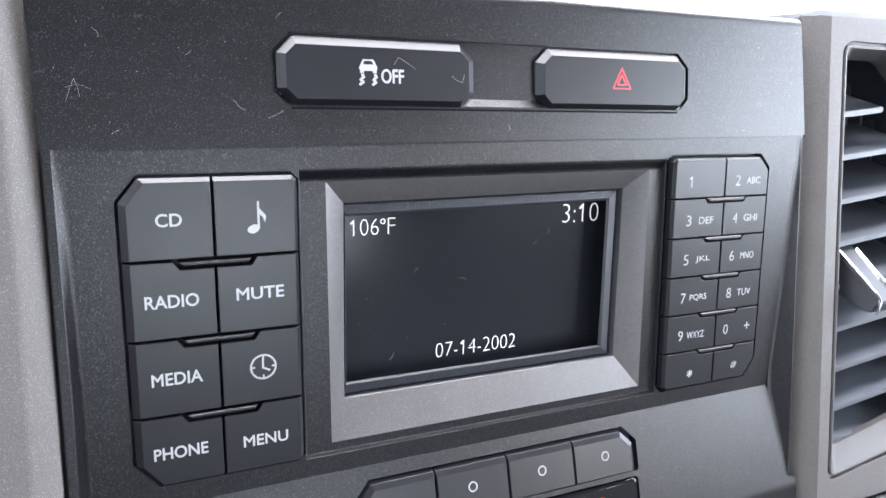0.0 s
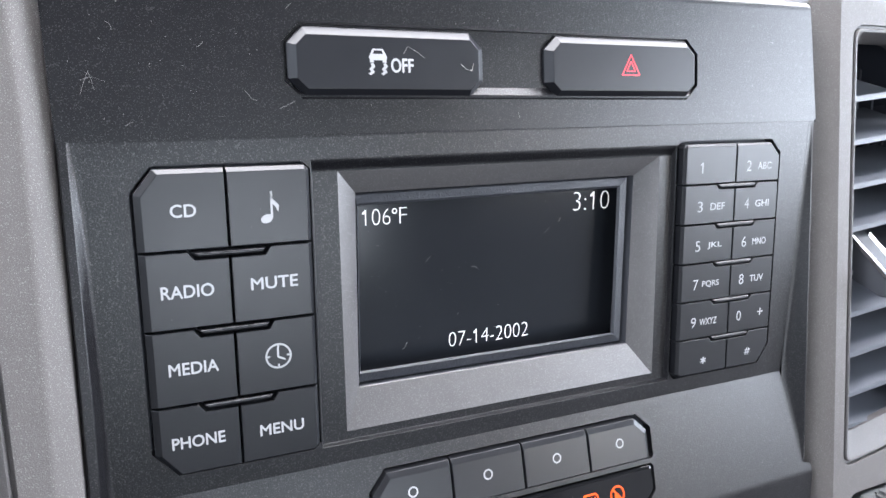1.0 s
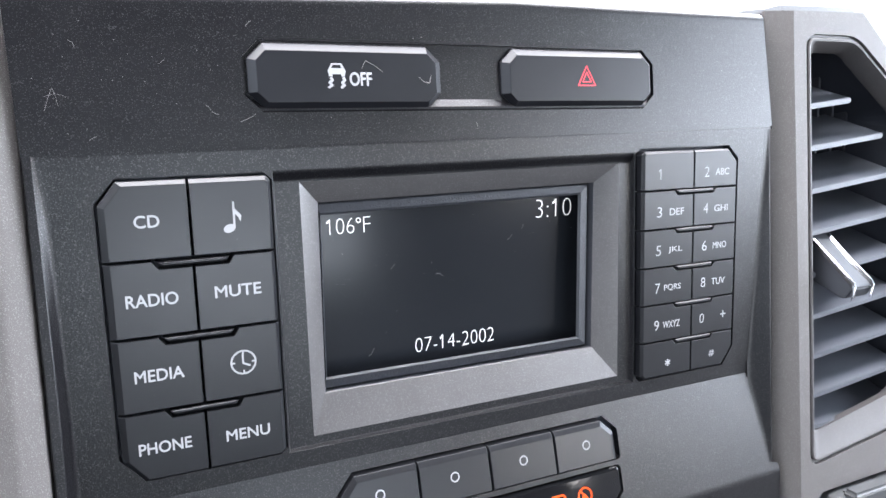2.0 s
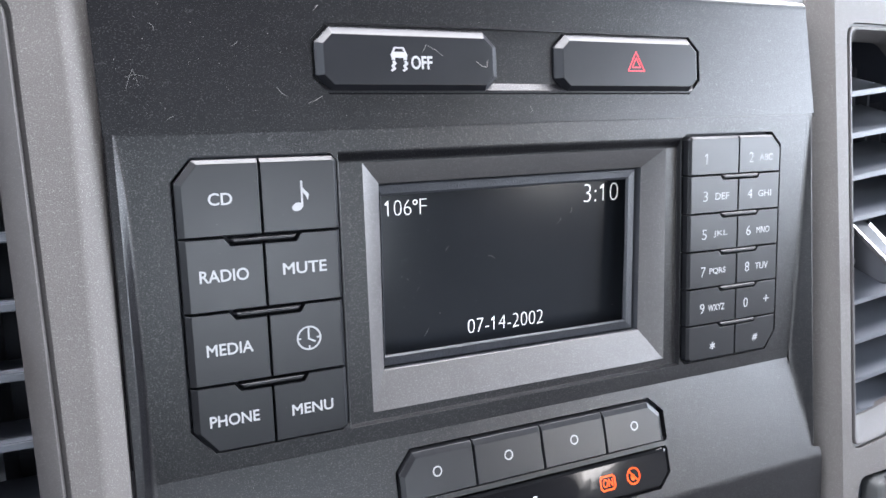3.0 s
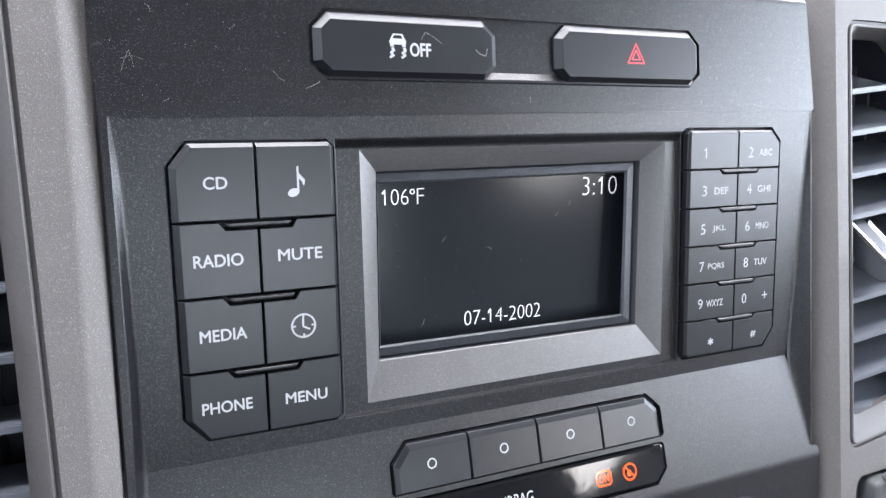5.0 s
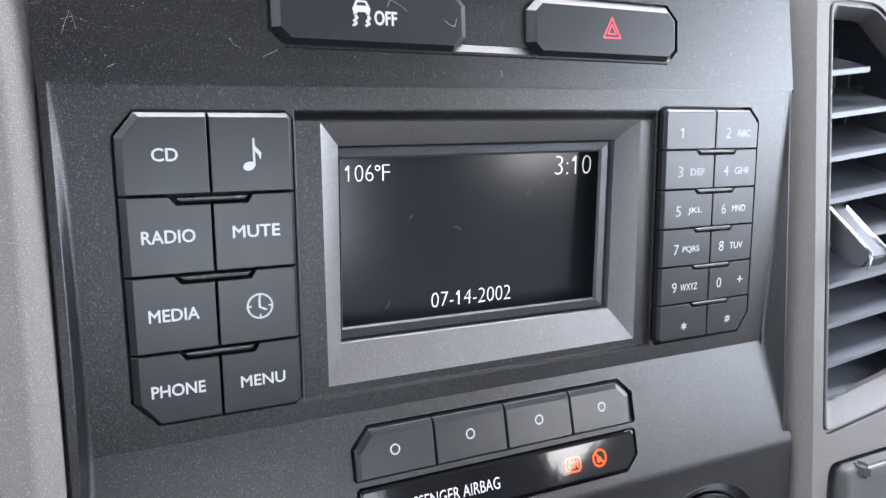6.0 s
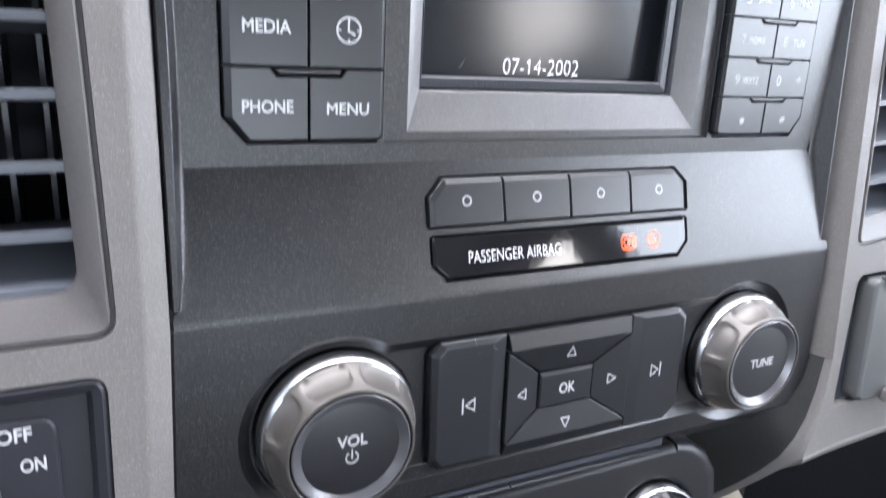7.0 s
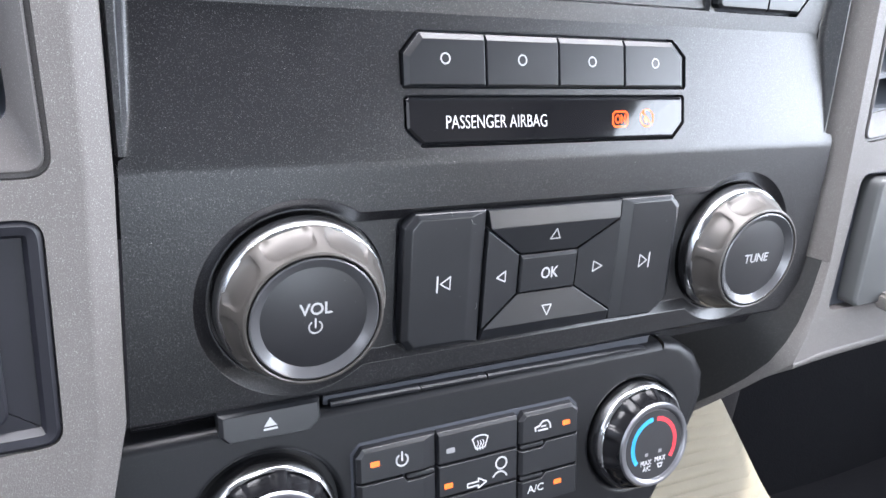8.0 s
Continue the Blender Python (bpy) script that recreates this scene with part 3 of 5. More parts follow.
def legend(text, cx, cz, w, h, plane=KEY, bold=0.022):
    return ("legend", lettering(text, cx, cz, w, h, plane, bold), WHITE, "")


def symbol(polys, plane=KEY, mat=None, name="symbol"):
    return (name, ink(polys, plane), mat or WHITE, "")


def ellipse(cx, cz, a, b, turn=0.0, k=20):
    t = radians(turn)
    return [(cx + a * math.cos(u) * math.cos(t) - b * math.sin(u) * math.sin(t), cz + a * math.cos(u) * math.sin(t) + b * math.sin(u) * math.cos(t))
            for u in [2 * math.pi * i / k for i in range(k)]]


note = [ellipse(20.2, 16.6, 1.55, 1.1, 20), *stroke([(21.5, 16.8), (21.5, 23.4)], 0.55),
        [(21.25, 23.4), (21.9, 21.6), (23.4, 19.9), (23.1, 18.2), (22.6, 19.4), (21.3, 20.9)]]
dial = stroke(circle(21.3, -20.0, 3.2, 36), 0.5, closed=True) + stroke([(21.2, -17.9), (21.2, -20.2), (22.9, -21.1)], 0.5)
for a in (0, 90, 180, 270):
    dial += stroke([(21.3 + 2.3 * math.cos(radians(a)), -20 + 2.3 * math.sin(radians(a))), (21.3 + 3.0 * math.cos(radians(a)), -20 + 3.0 * math.sin(radians(a)))], 0.45)

rows_z = [(29.9, 10.1), (9.6, -9.7), (-10.2, -29.5), (-30.0, -48.9)]
NOTCH = 2.1
pad = (("CD", 0.3, 19.8, 5.9, 3.1), ("note", 0, 0, 0, 0), ("RADIO", 0.0, -0.2, 12.4, 3.2), ("MUTE", 21.3, 0.0, 11.9, 3.1),
       ("MEDIA", 0.1, -20.0, 11.9, 3.1), ("dial", 0, 0, 0, 0), ("PHONE", 0.0, -39.6, 12.9, 3.1), ("MENU", 21.3, -40.1, 11.6, 3.0))
for n, (words, cx, cz, w, h) in enumerate(pad):
    r, right = n // 2, n % 2
    z1, z0 = rows_z[r]
    x0, x1 = (10.85, 31.6) if right else (-10.6, 10.35)
    notch = r > 0
    if not right:
        loop = [(x0, z0 + 6.6), (x0 + 5.2, z0)] if r == 3 else [(x0, z0)]
        ins = [1.2, 0.9] if r == 3 else [0.15]
        loop += [(x1, z0)]
        ins += [0.12]
        if notch:
            loop += [(x1, z1 - NOTCH), (2.2, z1 - NOTCH), (0.6, z1)]
            ins += [0.12, 0.12, 0.12]
        else:
            loop += [(x1, z1)]
            ins += [1.15 if r == 0 else 0.12]
        if r == 0:
            loop += [(x0 + 4.6, z1), (x0, z1 - 5.8)]
            ins += [1.6, 1.6]
        else:
            loop += [(x0, z1)]
            ins += [1.6]
    else:
        loop = [(x0, z0)]
        ins = [0.9 if r == 3 else 0.15]
        if r == 3:
            loop += [(x1 - 1.4, z0), (x1, z0 + 1.4)]
            ins += [0.9, 1.0]
        else:
            loop += [(x1, z0)]
            ins += [1.0]
        if r == 0:
            loop += [(x1, z1 - 1.2), (x1 - 1.2, z1)]
            ins += [1.0, 1.15]
        else:
            loop += [(x1, z1)]
            ins += [0.12]
        if notch:
            loop += [(20.8, z1), (19.4, z1 - NOTCH), (x0, z1 - NOTCH)]
            ins += [0.12, 0.12, 0.12]
        else:
            loop += [(x0, z1)]
            ins += [0.15]
    if words == "note":
        marks, said = [symbol(note)], "a white music note"
    elif words == "dial":
        marks, said = [symbol(dial)], "a white clock symbol"
    else:
        marks, said = [legend(words, cx, cz, w, h)], "white lettering " + words
    button("radio_button", loop, KEY, ins, marks, "black plastic radio button with " + said, group="radio buttons beside the display", drop=1.15)
for z1, _ in rows_z[1:]:
    bar = thing("button_divider", 10.6, 3, z1 - 1, "small raised black bar between radio buttons", "divider", "bars between radio buttons")
    part("bar", key_cap([(2.9, z1 - 1.55), (18.7, z1 - 1.55), (19.7, z1 - 0.25), (1.7, z1 - 0.25)], (-0.1, 0), 0.4, 0.5, 3.5, worn=0.16), BUTTON, bar)

KP_Z = [(31.9, 18.7), (18.3, 5.2), (4.8, -8.3), (-8.7, -21.7), (-22.1, -35.2), (-35.6, -48.9)]
keys = (("1", "", "2", "ABC"), ("3", "DEF", "4", "GHI"), ("5", "JKL", "6", "MNO"), ("7", "PQRS", "8", "TUV"), ("9", "WXYZ", "0", "+"), ("*", "", "#", ""))
for r, row in enumerate(keys):
    z1, z0 = KP_Z[r]
    shear = lambda pts: [(x - 0.018 * z, z) for x, z in pts]
    for right in (0, 1):
        if not right:
            loop, ins = [], []
            loop += [(156.4, z0 + 1.4), (157.8, z0)] if r == 5 else [(156.4, z0)]
            ins += [1.0, 0.8] if r == 5 else [0.12]
            loop += [(179.0, z0)]
            ins += [0.12]
            if r > 0:
                loop += [(179.0, z1 - 1.6), (172.0, z1 - 1.6), (170.6, z1)]
                ins += [0.12, 0.12, 0.12]
                loop += [(156.4, z1)]
                ins += [1.1]
            else:
                loop += [(179.0, z1), (157.6, z1), (156.4, z1 - 1.2)]
                ins += [0.9, 0.9, 1.1]
        else:
            loop, ins = [(179.45, z0)], [0.8 if r == 5 else 0.12]
            loop += [(194.6, z0), (199.5, z0 + 6.6)] if r == 5 else [(199.5, z0)]
            ins += [0.7, 0.6] if r == 5 else [0.5]
            if r > 0:
                loop += [(199.5, z1), (189.6, z1), (188.2, z1 - 1.6), (179.45, z1 - 1.6)]
                ins += [0.12, 0.12, 0.12, 0.12]
            else:
                loop += [(199.5, z1 - 4.4), (195.4, z1), (179.45, z1)]
                ins += [0.6, 0.8, 0.12]
        digit, letters = row[2 * right], row[2 * right + 1]
        cx = 163.7 if not right else 184.7
        dz = (z0 + z1) / 2 - (0.7 if r else 1.2)
        if digit == "*":
            spokes = [arc(169.2, dz - 0.8, 1.2, a, a + 180, 1) for a in (30, 90, 150)]
            marks = [symbol(sum([stroke(s, 0.5) for s in spokes], []))]
        elif digit == "#":
            cx = 190.0
            dz -= 0.8
            bars = [[(cx - 0.75, dz - 0.8), (cx - 0.25, dz + 1.6)], [(cx + 0.25, dz - 0.8), (cx + 0.75, dz + 1.6)], [(cx - 1.2, dz), (cx + 1.1, dz)], [(cx - 1.0, dz + 0.9), (cx + 1.3, dz + 0.9)]]
            marks = [symbol(sum([stroke(s, 0.35) for s in bars], []))]
        else:
            one = symbol(stroke([(cx - 0.75, dz + 1.0), (cx + 0.1, dz + 1.65), (cx + 0.1, dz - 1.75)], 0.42))
            marks = [one if digit == '1' else legend(digit, cx, dz, 2.1 if digit != "1" else 1.35, 3.6, bold=-0.007 if digit != "1" else -0.03)]
            if letters == "+":
                marks.append(symbol(stroke([(193.8, dz + 0.4), (196.2, dz + 0.4)], 0.42) + stroke([(195.0, dz - 0.8), (195.0, dz + 1.6)], 0.42), name="small_legend"))
            elif letters:
                lw = {"PQRS": 7.6, "WXYZ": 7.8}.get(letters, 6.4)
                lx = {"PQRS": 170.4, "WXYZ": 170.4, "DEF": 171.4, "JKL": 171.2}.get(letters, 191.9)
                marks.append(("small_legend", lettering(letters, lx, dz - 0.15, lw, 2.4, KEY, 0.008), WHITE, ""))
        named = {"*": "a white star", "#": "a white hash sign"}.get(digit, "white " + (digit + " " + letters).strip())
        button("keypad_button", shear(loop), KEY, ins, marks, "small black keypad button with " + named, group="phone keypad buttons", drop=0.7)
    if r:
        bar = thing("keypad_divider", 180, 3, z1 - 1, "thin raised black bar between keypad buttons", "divider", "bars between keypad buttons")
        part("bar", key_cap(shear([(172.1, z1 - 1.0), (172.7, z1 - 1.25), (187.5, z1 - 1.25), (188.1, z1 - 1.0), (188.7, z1 - 0.1), (188.2, z1 + 0.12), (172.0, z1 + 0.12), (171.5, z1 - 0.1)]), (-0.35, 0), 0.42, 0.5, 3.5, worn=0.16), BUTTON, bar)

# upper switches
car = [[(49.4, 56.3), (54.2, 56.3), (54.5, 57.4), (54.0, 58.5), (49.6, 58.5), (49.1, 57.4)],
       [(49.4, 55.5), (50.5, 55.5), (50.5, 56.3), (49.4, 56.3)], [(53.1, 55.5), (54.2, 55.5), (54.2, 56.3), (53.1, 56.3)],
       *stroke([(49.9, 58.5), (50.5, 60.0), (53.1, 60.0), (53.7, 58.5)], 0.6)]
for x in (49.9, 53.6):
    car += stroke([(x + 0.1, 55.0), (x + 0.5, 54.2), (x - 0.3, 53.2), (x + 0.3, 52.3), (x - 0.6, 51.5)], 0.85)
car = [[(51.8 + (x - 51.8) * 0.95, 56.0 + (z - 55.7) * 0.74) for x, z in p] for p in car]
button("traction_control_button", octagon(28.0, 83.8, 47.1, 64.8, 4.4, 4.4, 4.4, 4.4), UP_KEY, [1.6, 1.9, 1.6, 2.2, 1.9, 2.3, 1.9, 2.2],
       [symbol(car, UP_KEY), legend("OFF", 58.6, 55.2, 6.3, 3.6, UP_KEY, 0.03)], "wide black switch with white skidding car symbol and OFF", group="switches above the radio", drop=2.1, mat=SWITCH_CAP, height=4)
def tri(cx, cz, w, h):
    return [(cx - w / 2, cz - h / 2), (cx + w / 2, cz - h / 2), (cx, cz + h / 2)]
hz = stroke(tri(134.6, 56.9, 6.6, 6.1), 0.4, True) + stroke(tri(134.6, 56.5, 3.3, 3.0), 0.36, True)
button("hazard_button", octagon(104.3, 162.2, 47.1, 65.0, 4.2, 4.2, 4.2, 4.2), UP_KEY, [1.6, 1.9, 1.6, 2.2, 1.9, 2.2, 1.9, 2.2],
       [symbol(hz, UP_KEY, RED)], "black hazard switch with a red double triangle", group="switches above the radio", drop=2.1, mat=SWITCH_CAP, height=4)

# preset row and airbag lens on the facet
FACET_KEY = (FACET[0] - 2.2, FACET[1])
edges_x = [45.5, 70.6, 95.3, 119.9, 144.6]
for n in range(4):
    x0, x1 = edges_x[n] + 0.25, edges_x[n + 1] - 0.25
    loop = octagon(x0, x1, -74.0, -60.2, 0, 0, (4.6, 4.4) if n == 3 else 0, (4.8, 5.6) if n == 0 else 0)
    ins = [0.7] + [0.2 if n < 3 else 1.4] + ([1.5] if n == 3 else []) + [1.5] + ([1.5] if n == 0 else []) + [0.2 if n else 1.4]
    cx = (57.8, 82.6, 107.5, 132.3)[n]
    button("preset_button", loop, FACET_KEY, ins, [symbol(stroke(circle(cx, -66.6, 1.35, 24), 0.42, True), FACET_KEY)],
           "black preset button with a small white ring", group="preset button row", drop=0.9)
lens = thing("airbag_indicator", 96, -1, -83, "glossy black passenger airbag indicator strip with lit orange symbols", "indicator")
LENS = (FACET[0] - 0.35, FACET[1])
strip_loop = octagon(46.5, 145.8, -89.6, -77.1, (4.6, 4.2), (4.4, 4.4), 0.8, 0.8)
glossy = part("lens", key_cap(strip_loop, LENS, [0.8] * len(strip_loop), 0.5, 3.5), GLOSS, lens)
part("legend", lettering("PASSENGER AIRBAG", 75.0, -83.6, 33.6, 3.5, LENS, -0.008), LENS_INK, glossy)
part("on_symbol", ink(stroke(octagon(116.6, 122.4, -85.9, -81.4, 0.8, 0.8, 0.8, 0.8), 0.6, True), LENS), ORANGE, glossy, "lit orange box")
part("on_letters", lettering("ON", 119.5, -83.65, 4.0, 2.6, LENS, 0.03), ORANGE, glossy, "lit orange letters")
part("off_symbol", ink(stroke(circle(130.3, -83.5, 2.6, 28), 0.6, True) + stroke([(128.6, -81.7), (132.0, -85.3)], 0.6) + [ellipse(130.0, -83.9, 0.9, 1.1)], LENS), ORANGE, glossy, "lit orange crossed ring")

# seek and arrow keys
P = LOW_KEY
left_key = [(45.4, -147.6), (48.2, -151.4), (71.6, -151.8), (71.6, -108.9), (48.8, -108.7), (45.4, -112.6)]
bar_prev = stroke([(56.2, -127.9), (56.2, -132.9)], 0.55) + stroke([(57.2, -130.4), (60.4, -128.4), (60.4, -132.4)], 0.38, True)
button("seek_back_button", left_key, P, [2.0, 1.6, 5.2, 1.6, 2.0, 2.2], [symbol(bar_prev, P)], "tall black seek button with a white back arrow", group="tuning keys", worn=0.35)
right_key = [(122.7, -151.8), (141.0, -152.2), (144.2, -149.9), (148.0, -146.4), (147.6, -112.6), (143.8, -108.9), (122.5, -108.9)]
bar_next = stroke([(136.6, -128.4), (136.6, -133.6)], 0.55) + stroke([(135.6, -131.0), (132.4, -128.8), (132.4, -133.2)], 0.38, True)
button("seek_forward_button", right_key, P, [1.0, 1.0, 1.2, 1.8, 1.8, 1.4, 4.4], [symbol(bar_next, P)], "tall black seek button with a white forward arrow", group="tuning keys", worn=0.3)


def pyramid_key(name, near, far, lip, cx, cz, up):
    """An arrow key that slopes from the OK key to the outer rim. near and far: two (x, z) each; lip: the outer flat edge."""
    bm = bmesh.new()
    (a, b), (c, d) = near, far
    ring = [(*a, 1.5), (*b, 1.5), (*d, -0.1), (*c, -0.1)]
    if lip:
        ring = [(*a, 1.5), (*b, 1.5), (*d, -0.1), (*lip[1], 0.75), (*lip[0], 0.75), (*c, -0.1)]
    vs = [bm.verts.new((x, P[0] + P[1] * z + dy, z)) for x, z, dy in ring]
    if lip:
        bm.faces.new((vs[0], vs[1], vs[2], vs[5]))
        bm.faces.new((vs[5], vs[2], vs[3], vs[4]))
    else:
        bm.faces.new(vs)
    back = [bm.verts.new((v.co.x, v.co.y + 4.5, v.co.z)) for v in vs]
    for i in range(len(vs)):
        j = (i + 1) % len(vs)
        bm.faces.new((vs[i], back[i], back[j], vs[j]))
    bmesh.ops.recalc_face_normals(bm, faces=bm.faces)
    crisp = [e for e in bm.edges if not any(v in back for v in e.verts)]
    bmesh.ops.bevel(bm, geom=crisp, offset=0.22, segments=2, profile=0.5, affect="EDGES", clamp_overlap=True)
    ob = thing(name, cx, P[0] + P[1] * cz + 4, cz, "black sloping arrow key with a white outlined triangle", "button", "tuning keys")
    cap = part("cap", bm, BUTTON, ob)
    s = 1.75
    shape = {"u": [(-s, -s * 0.8), (s, -s * 0.8), (0, s * 1.1)], "d": [(-s, s * 0.8), (0, -s * 1.1), (s, s * 0.8)],
             "l": [(s * 0.8, -s), (s * 0.8, s), (-s * 1.1, 0)], "r": [(-s * 0.8, -s), (s * 1.1, 0), (-s * 0.8, s)]}[up]
    (ax, az), (bx, bz) = ((a[0] + b[0]) / 2, (a[1] + b[1]) / 2), ((c[0] + d[0]) / 2, (c[1] + d[1]) / 2)
    g = -1.6 / ((bx - ax) ** 2 + (bz - az) ** 2)
    ibm = ink(stroke([(cx + x, cz + z) for x, z in shape], 0.36, True), P)
    for v in ibm.verts:
        f = ((v.co.x - ax) * (bx - ax) + (v.co.z - az) * (bz - az)) * g
        v.co.y += 1.5 + f
    part("symbol", ibm, WHITE, cap)


pyramid_key("arrow_key", ((85.6, -124.3), (106.6, -124.3)), ((73.2, -114.8), (121.7, -114.8)), ((72.3, -109.2), (121.9, -109.2)), 97.2, -118.6, "u")
pyramid_key("arrow_key", ((106.8, -137.8), (85.4, -137.8)), ((121.7, -147.6), (73.0, -147.6)), ((121.9, -151.6), (72.3, -151.6)), 96.6, -144.0, "d")
pyramid_key("arrow_key", ((84.9, -137.4), (84.9, -124.7)), ((72.3, -147.2), (72.3, -115.2)), None, 78.6, -130.9, "l")
pyramid_key("arrow_key", ((107.3, -124.7), (107.3, -137.4)), ((122.0, -115.2), (122.0, -147.2)), None, 115.0, -131.2, "r")
OKP = (P[0] + 0.7, P[1])
button("ok_button", octagon(85.4, 106.8, -137.3, -124.8), OKP, [0.5, 0.5, 1.0, 0.5], [legend("OK", 96.4, -131.3, 6.3, 3.7, OKP, 0.02)],
       "small black rectangular key lettered OK", group="tuning keys", drop=0.6)

# ---- knobs ----
def big_knob(name, cx, cz, words, label):
    y0 = KNOB_SEAT[0] + KNOB_SEAT[1] * cz
    ob = thing(name, cx, y0 + 4, cz, label, "knob", "large radio knobs")
    teeth = 10

    def scallop(n, a):
        return 1.0 + 0.004 * math.cos(teeth * a) * (n in (1, 2))

    bm = bmesh.new()
    turned(bm, cx, cz, [(21.4, y0 - 4.6), (22.4, y0 - 4.4), (23.3, y0 - 3.4), (23.85, y0 - 1.8), (24.0, y0 + 0.5), (24.0, y0 + 4.4)], 160, scallop, None, False)
    part("chrome_ring", bm, CHROME, ob, "bright chrome skirt with shallow scallops", smooth=50)

    def facet(n, a):
        f = (a * 8 / (2 * math.pi) + 0.15) % 1.0
        width = (0, 0, 0, 0, 0.20, 0.30, 0.37, 0.41, 0.43, 0.41, 0.36, 0.28, 0.0)[n]
        flat = max(0.0, min(1.0, (width - abs(f - 0.5)) / 0.035))
        return 1.0 - (0, 0, 0, 0, 0.003, 0.015, 0.027, 0.036, 0.042, 0.043, 0.036, 0.022, 0.0)[n] * flat

    bm = bmesh.new()
    turned(bm, cx, cz, [(17.7, y0 - 11.5), (17.75, y0 - 13.3), (18.1, y0 - 13.55), (18.7, y0 - 13.3), (19.15, y0 - 12.2), (19.35, y0 - 11.6), (19.9, y0 - 10.4), (20.5, y0 - 9.0), (21.2, y0 - 7.6), (21.9, y0 - 6.2), (22.4, y0 - 5.2), (22.7, y0 - 4.6), (22.9, y0 - 3.0)], 240, facet, None, False)
    part("grip", bm, GUNMETAL, ob, "glossy bronze grey grip with scooped facets", smooth=28)
    bm = bmesh.new()
    turned(bm, cx, cz, [(14.0, y0 - 12.0), (14.4, y0 - 11.9)], 96)
    face = part("face", bm, KNOB, ob, "black knob face", smooth=35)
    bm = bmesh.new()
    turned(bm, cx, cz, [(14.2, y0 - 12.0), (14.6, y0 - 12.2), (16.2, y0 - 13.3), (16.8, y0 - 13.55), (17.2, y0 - 13.4), (17.35, y0 - 12.6), (17.35, y0 - 11.5)], 96, None, None, False)
    part("dish_ring", bm, DISH, ob, "glossy black dished ring", smooth=40)
    plane = (y0 - 12.05, 0.0)
    if words == "VOL":
        part("legend", lettering("VOL", cx + 0.3, cz + 2.6, 8.6, 3.3, plane, 0.025), WHITE, face)
        part("power_symbol", ink(stroke(arc(cx + 0.2, cz - 2.6, 1.75, 125, 415), 0.42) + stroke([(cx + 0.2, cz - 0.2), (cx + 0.2, cz - 2.8)], 0.42), plane), WHITE, face)
    else:
        part("legend", lettering(words, cx + 0.4, cz + 0.2, 11.6, 3.2, plane, 0.025), WHITE, face)
    return ob


big_knob("volume_knob", *VOL, "VOL", "round black volume knob with chrome skirt, lettered VOL")
big_knob("tuning_knob", *TUNE, "TUNE", "round black tuning knob with chrome skirt, lettered TUNE")


def climate_knob(name, cx, cz, scale, label):
    s = HV[1]
    y0 = HV[0] + s * cz
    ob = thing(name, cx, y0 + 3, cz, label, "knob", "climate knobs")

    def scallop(n, a):
        return 1.0 + 0.014 * math.cos(9 * a) * (n in (1, 2))

    bm = bmesh.new()
    turned(bm, cx, cz, [(18.6, y0 - 4.6), (19.2, y0 - 4.4), (19.9, y0 - 3.0), (20.3, y0 - 1.0), (20.4, y0 + 3.2)], 160, scallop, s, False, y0)
    part("chrome_ring", bm, CHROME, ob, "bright chrome scalloped skirt", smooth=50)
    bm = bmesh.new()

    def facet(n, a):
        f = (a * 9 / (2 * math.pi)) % 1.0
        return 1.0 - (0.0, 0.0, 0.025, 0.05, 0.075, 0.07, 0.0)[n] * max(0.0, min(1.0, (0.38 - abs(f - 0.5)) / 0.10))

    turned(bm, cx, cz, [(15.0, y0 - 10.4), (15.7, y0 - 10.1), (16.1, y0 - 9.0), (16.9, y0 - 7.4), (18.0, y0 - 5.8), (19.0, y0 - 4.4), (19.2, y0 - 2.4)], 180, facet, s, False, y0)
    part("grip", bm, GRIP_BLACK, ob, "glossy black scalloped grip", smooth=35)
    bm = bmesh.new()
    turned(bm, cx, cz, [(12.9, y0 - 10.0), (13.2, y0 - 10.4), (14.0, y0 - 10.9), (15.1, y0 - 10.8), (15.7, y0 - 10.0)], 96, None, s, False, y0)
    part("face_ring", bm, SATIN, ob, "satin silver ring", smooth=40)
    bm = bmesh.new()
    turned(bm, cx, cz, [(12.8, y0 - 10.1), (13.0, y0 - 10.0)], 64, None, s, True, y0)
    face = part("face", bm, KNOB, ob)
    cz += s * 10.1
    plane = (y0 - 10.1 - s * cz, s)
    if scale:
        part("cold_scale", ink(stroke(arc(cx, cz, 9.7, 215, 98, 20), 1.6), plane), BLUE_INK, face, "blue cold scale")
        part("warm_scale", ink(stroke(arc(cx, cz, 9.7, 82, -35, 20), 1.6), plane), RED_SCALE, face, "red warm scale")
        for words, dx, dz, w in (("MAX", -3.4, -6.2, 4.9), ("MAX", 3.1, -5.8, 4.9), ("A/C", -3.0, -8.5, 3.4)):
            part("legend", lettering(words, cx + dx, cz + dz, w, 1.8, plane, 0.03), WHITE, face)
        part("symbol", ink(stroke([(cx + 2.0, cz - 7.7), (cx + 4.2, cz - 7.6), (cx + 3.7, cz - 9.0), (cx + 2.5, cz - 9.0)], 0.45, True), plane), WHITE, face)
        part("grey_marks", ink([octagon(cx - 4.0, cx - 2.6, cz - 3.8, cz - 2.6), octagon(cx + 2.2, cx + 3.6, cz - 3.4, cz - 2.2)], plane), GREY_INK, face, "faint grey marks")
    return ob


climate_knob("temperature_knob", *KNOBS[1], True, "black and chrome temperature knob with blue and red scale")
climate_knob("fan_knob", *KNOBS[0], False, "black and chrome fan knob below the eject button")

# ---- eject and climate buttons ----
E = HV_KEY
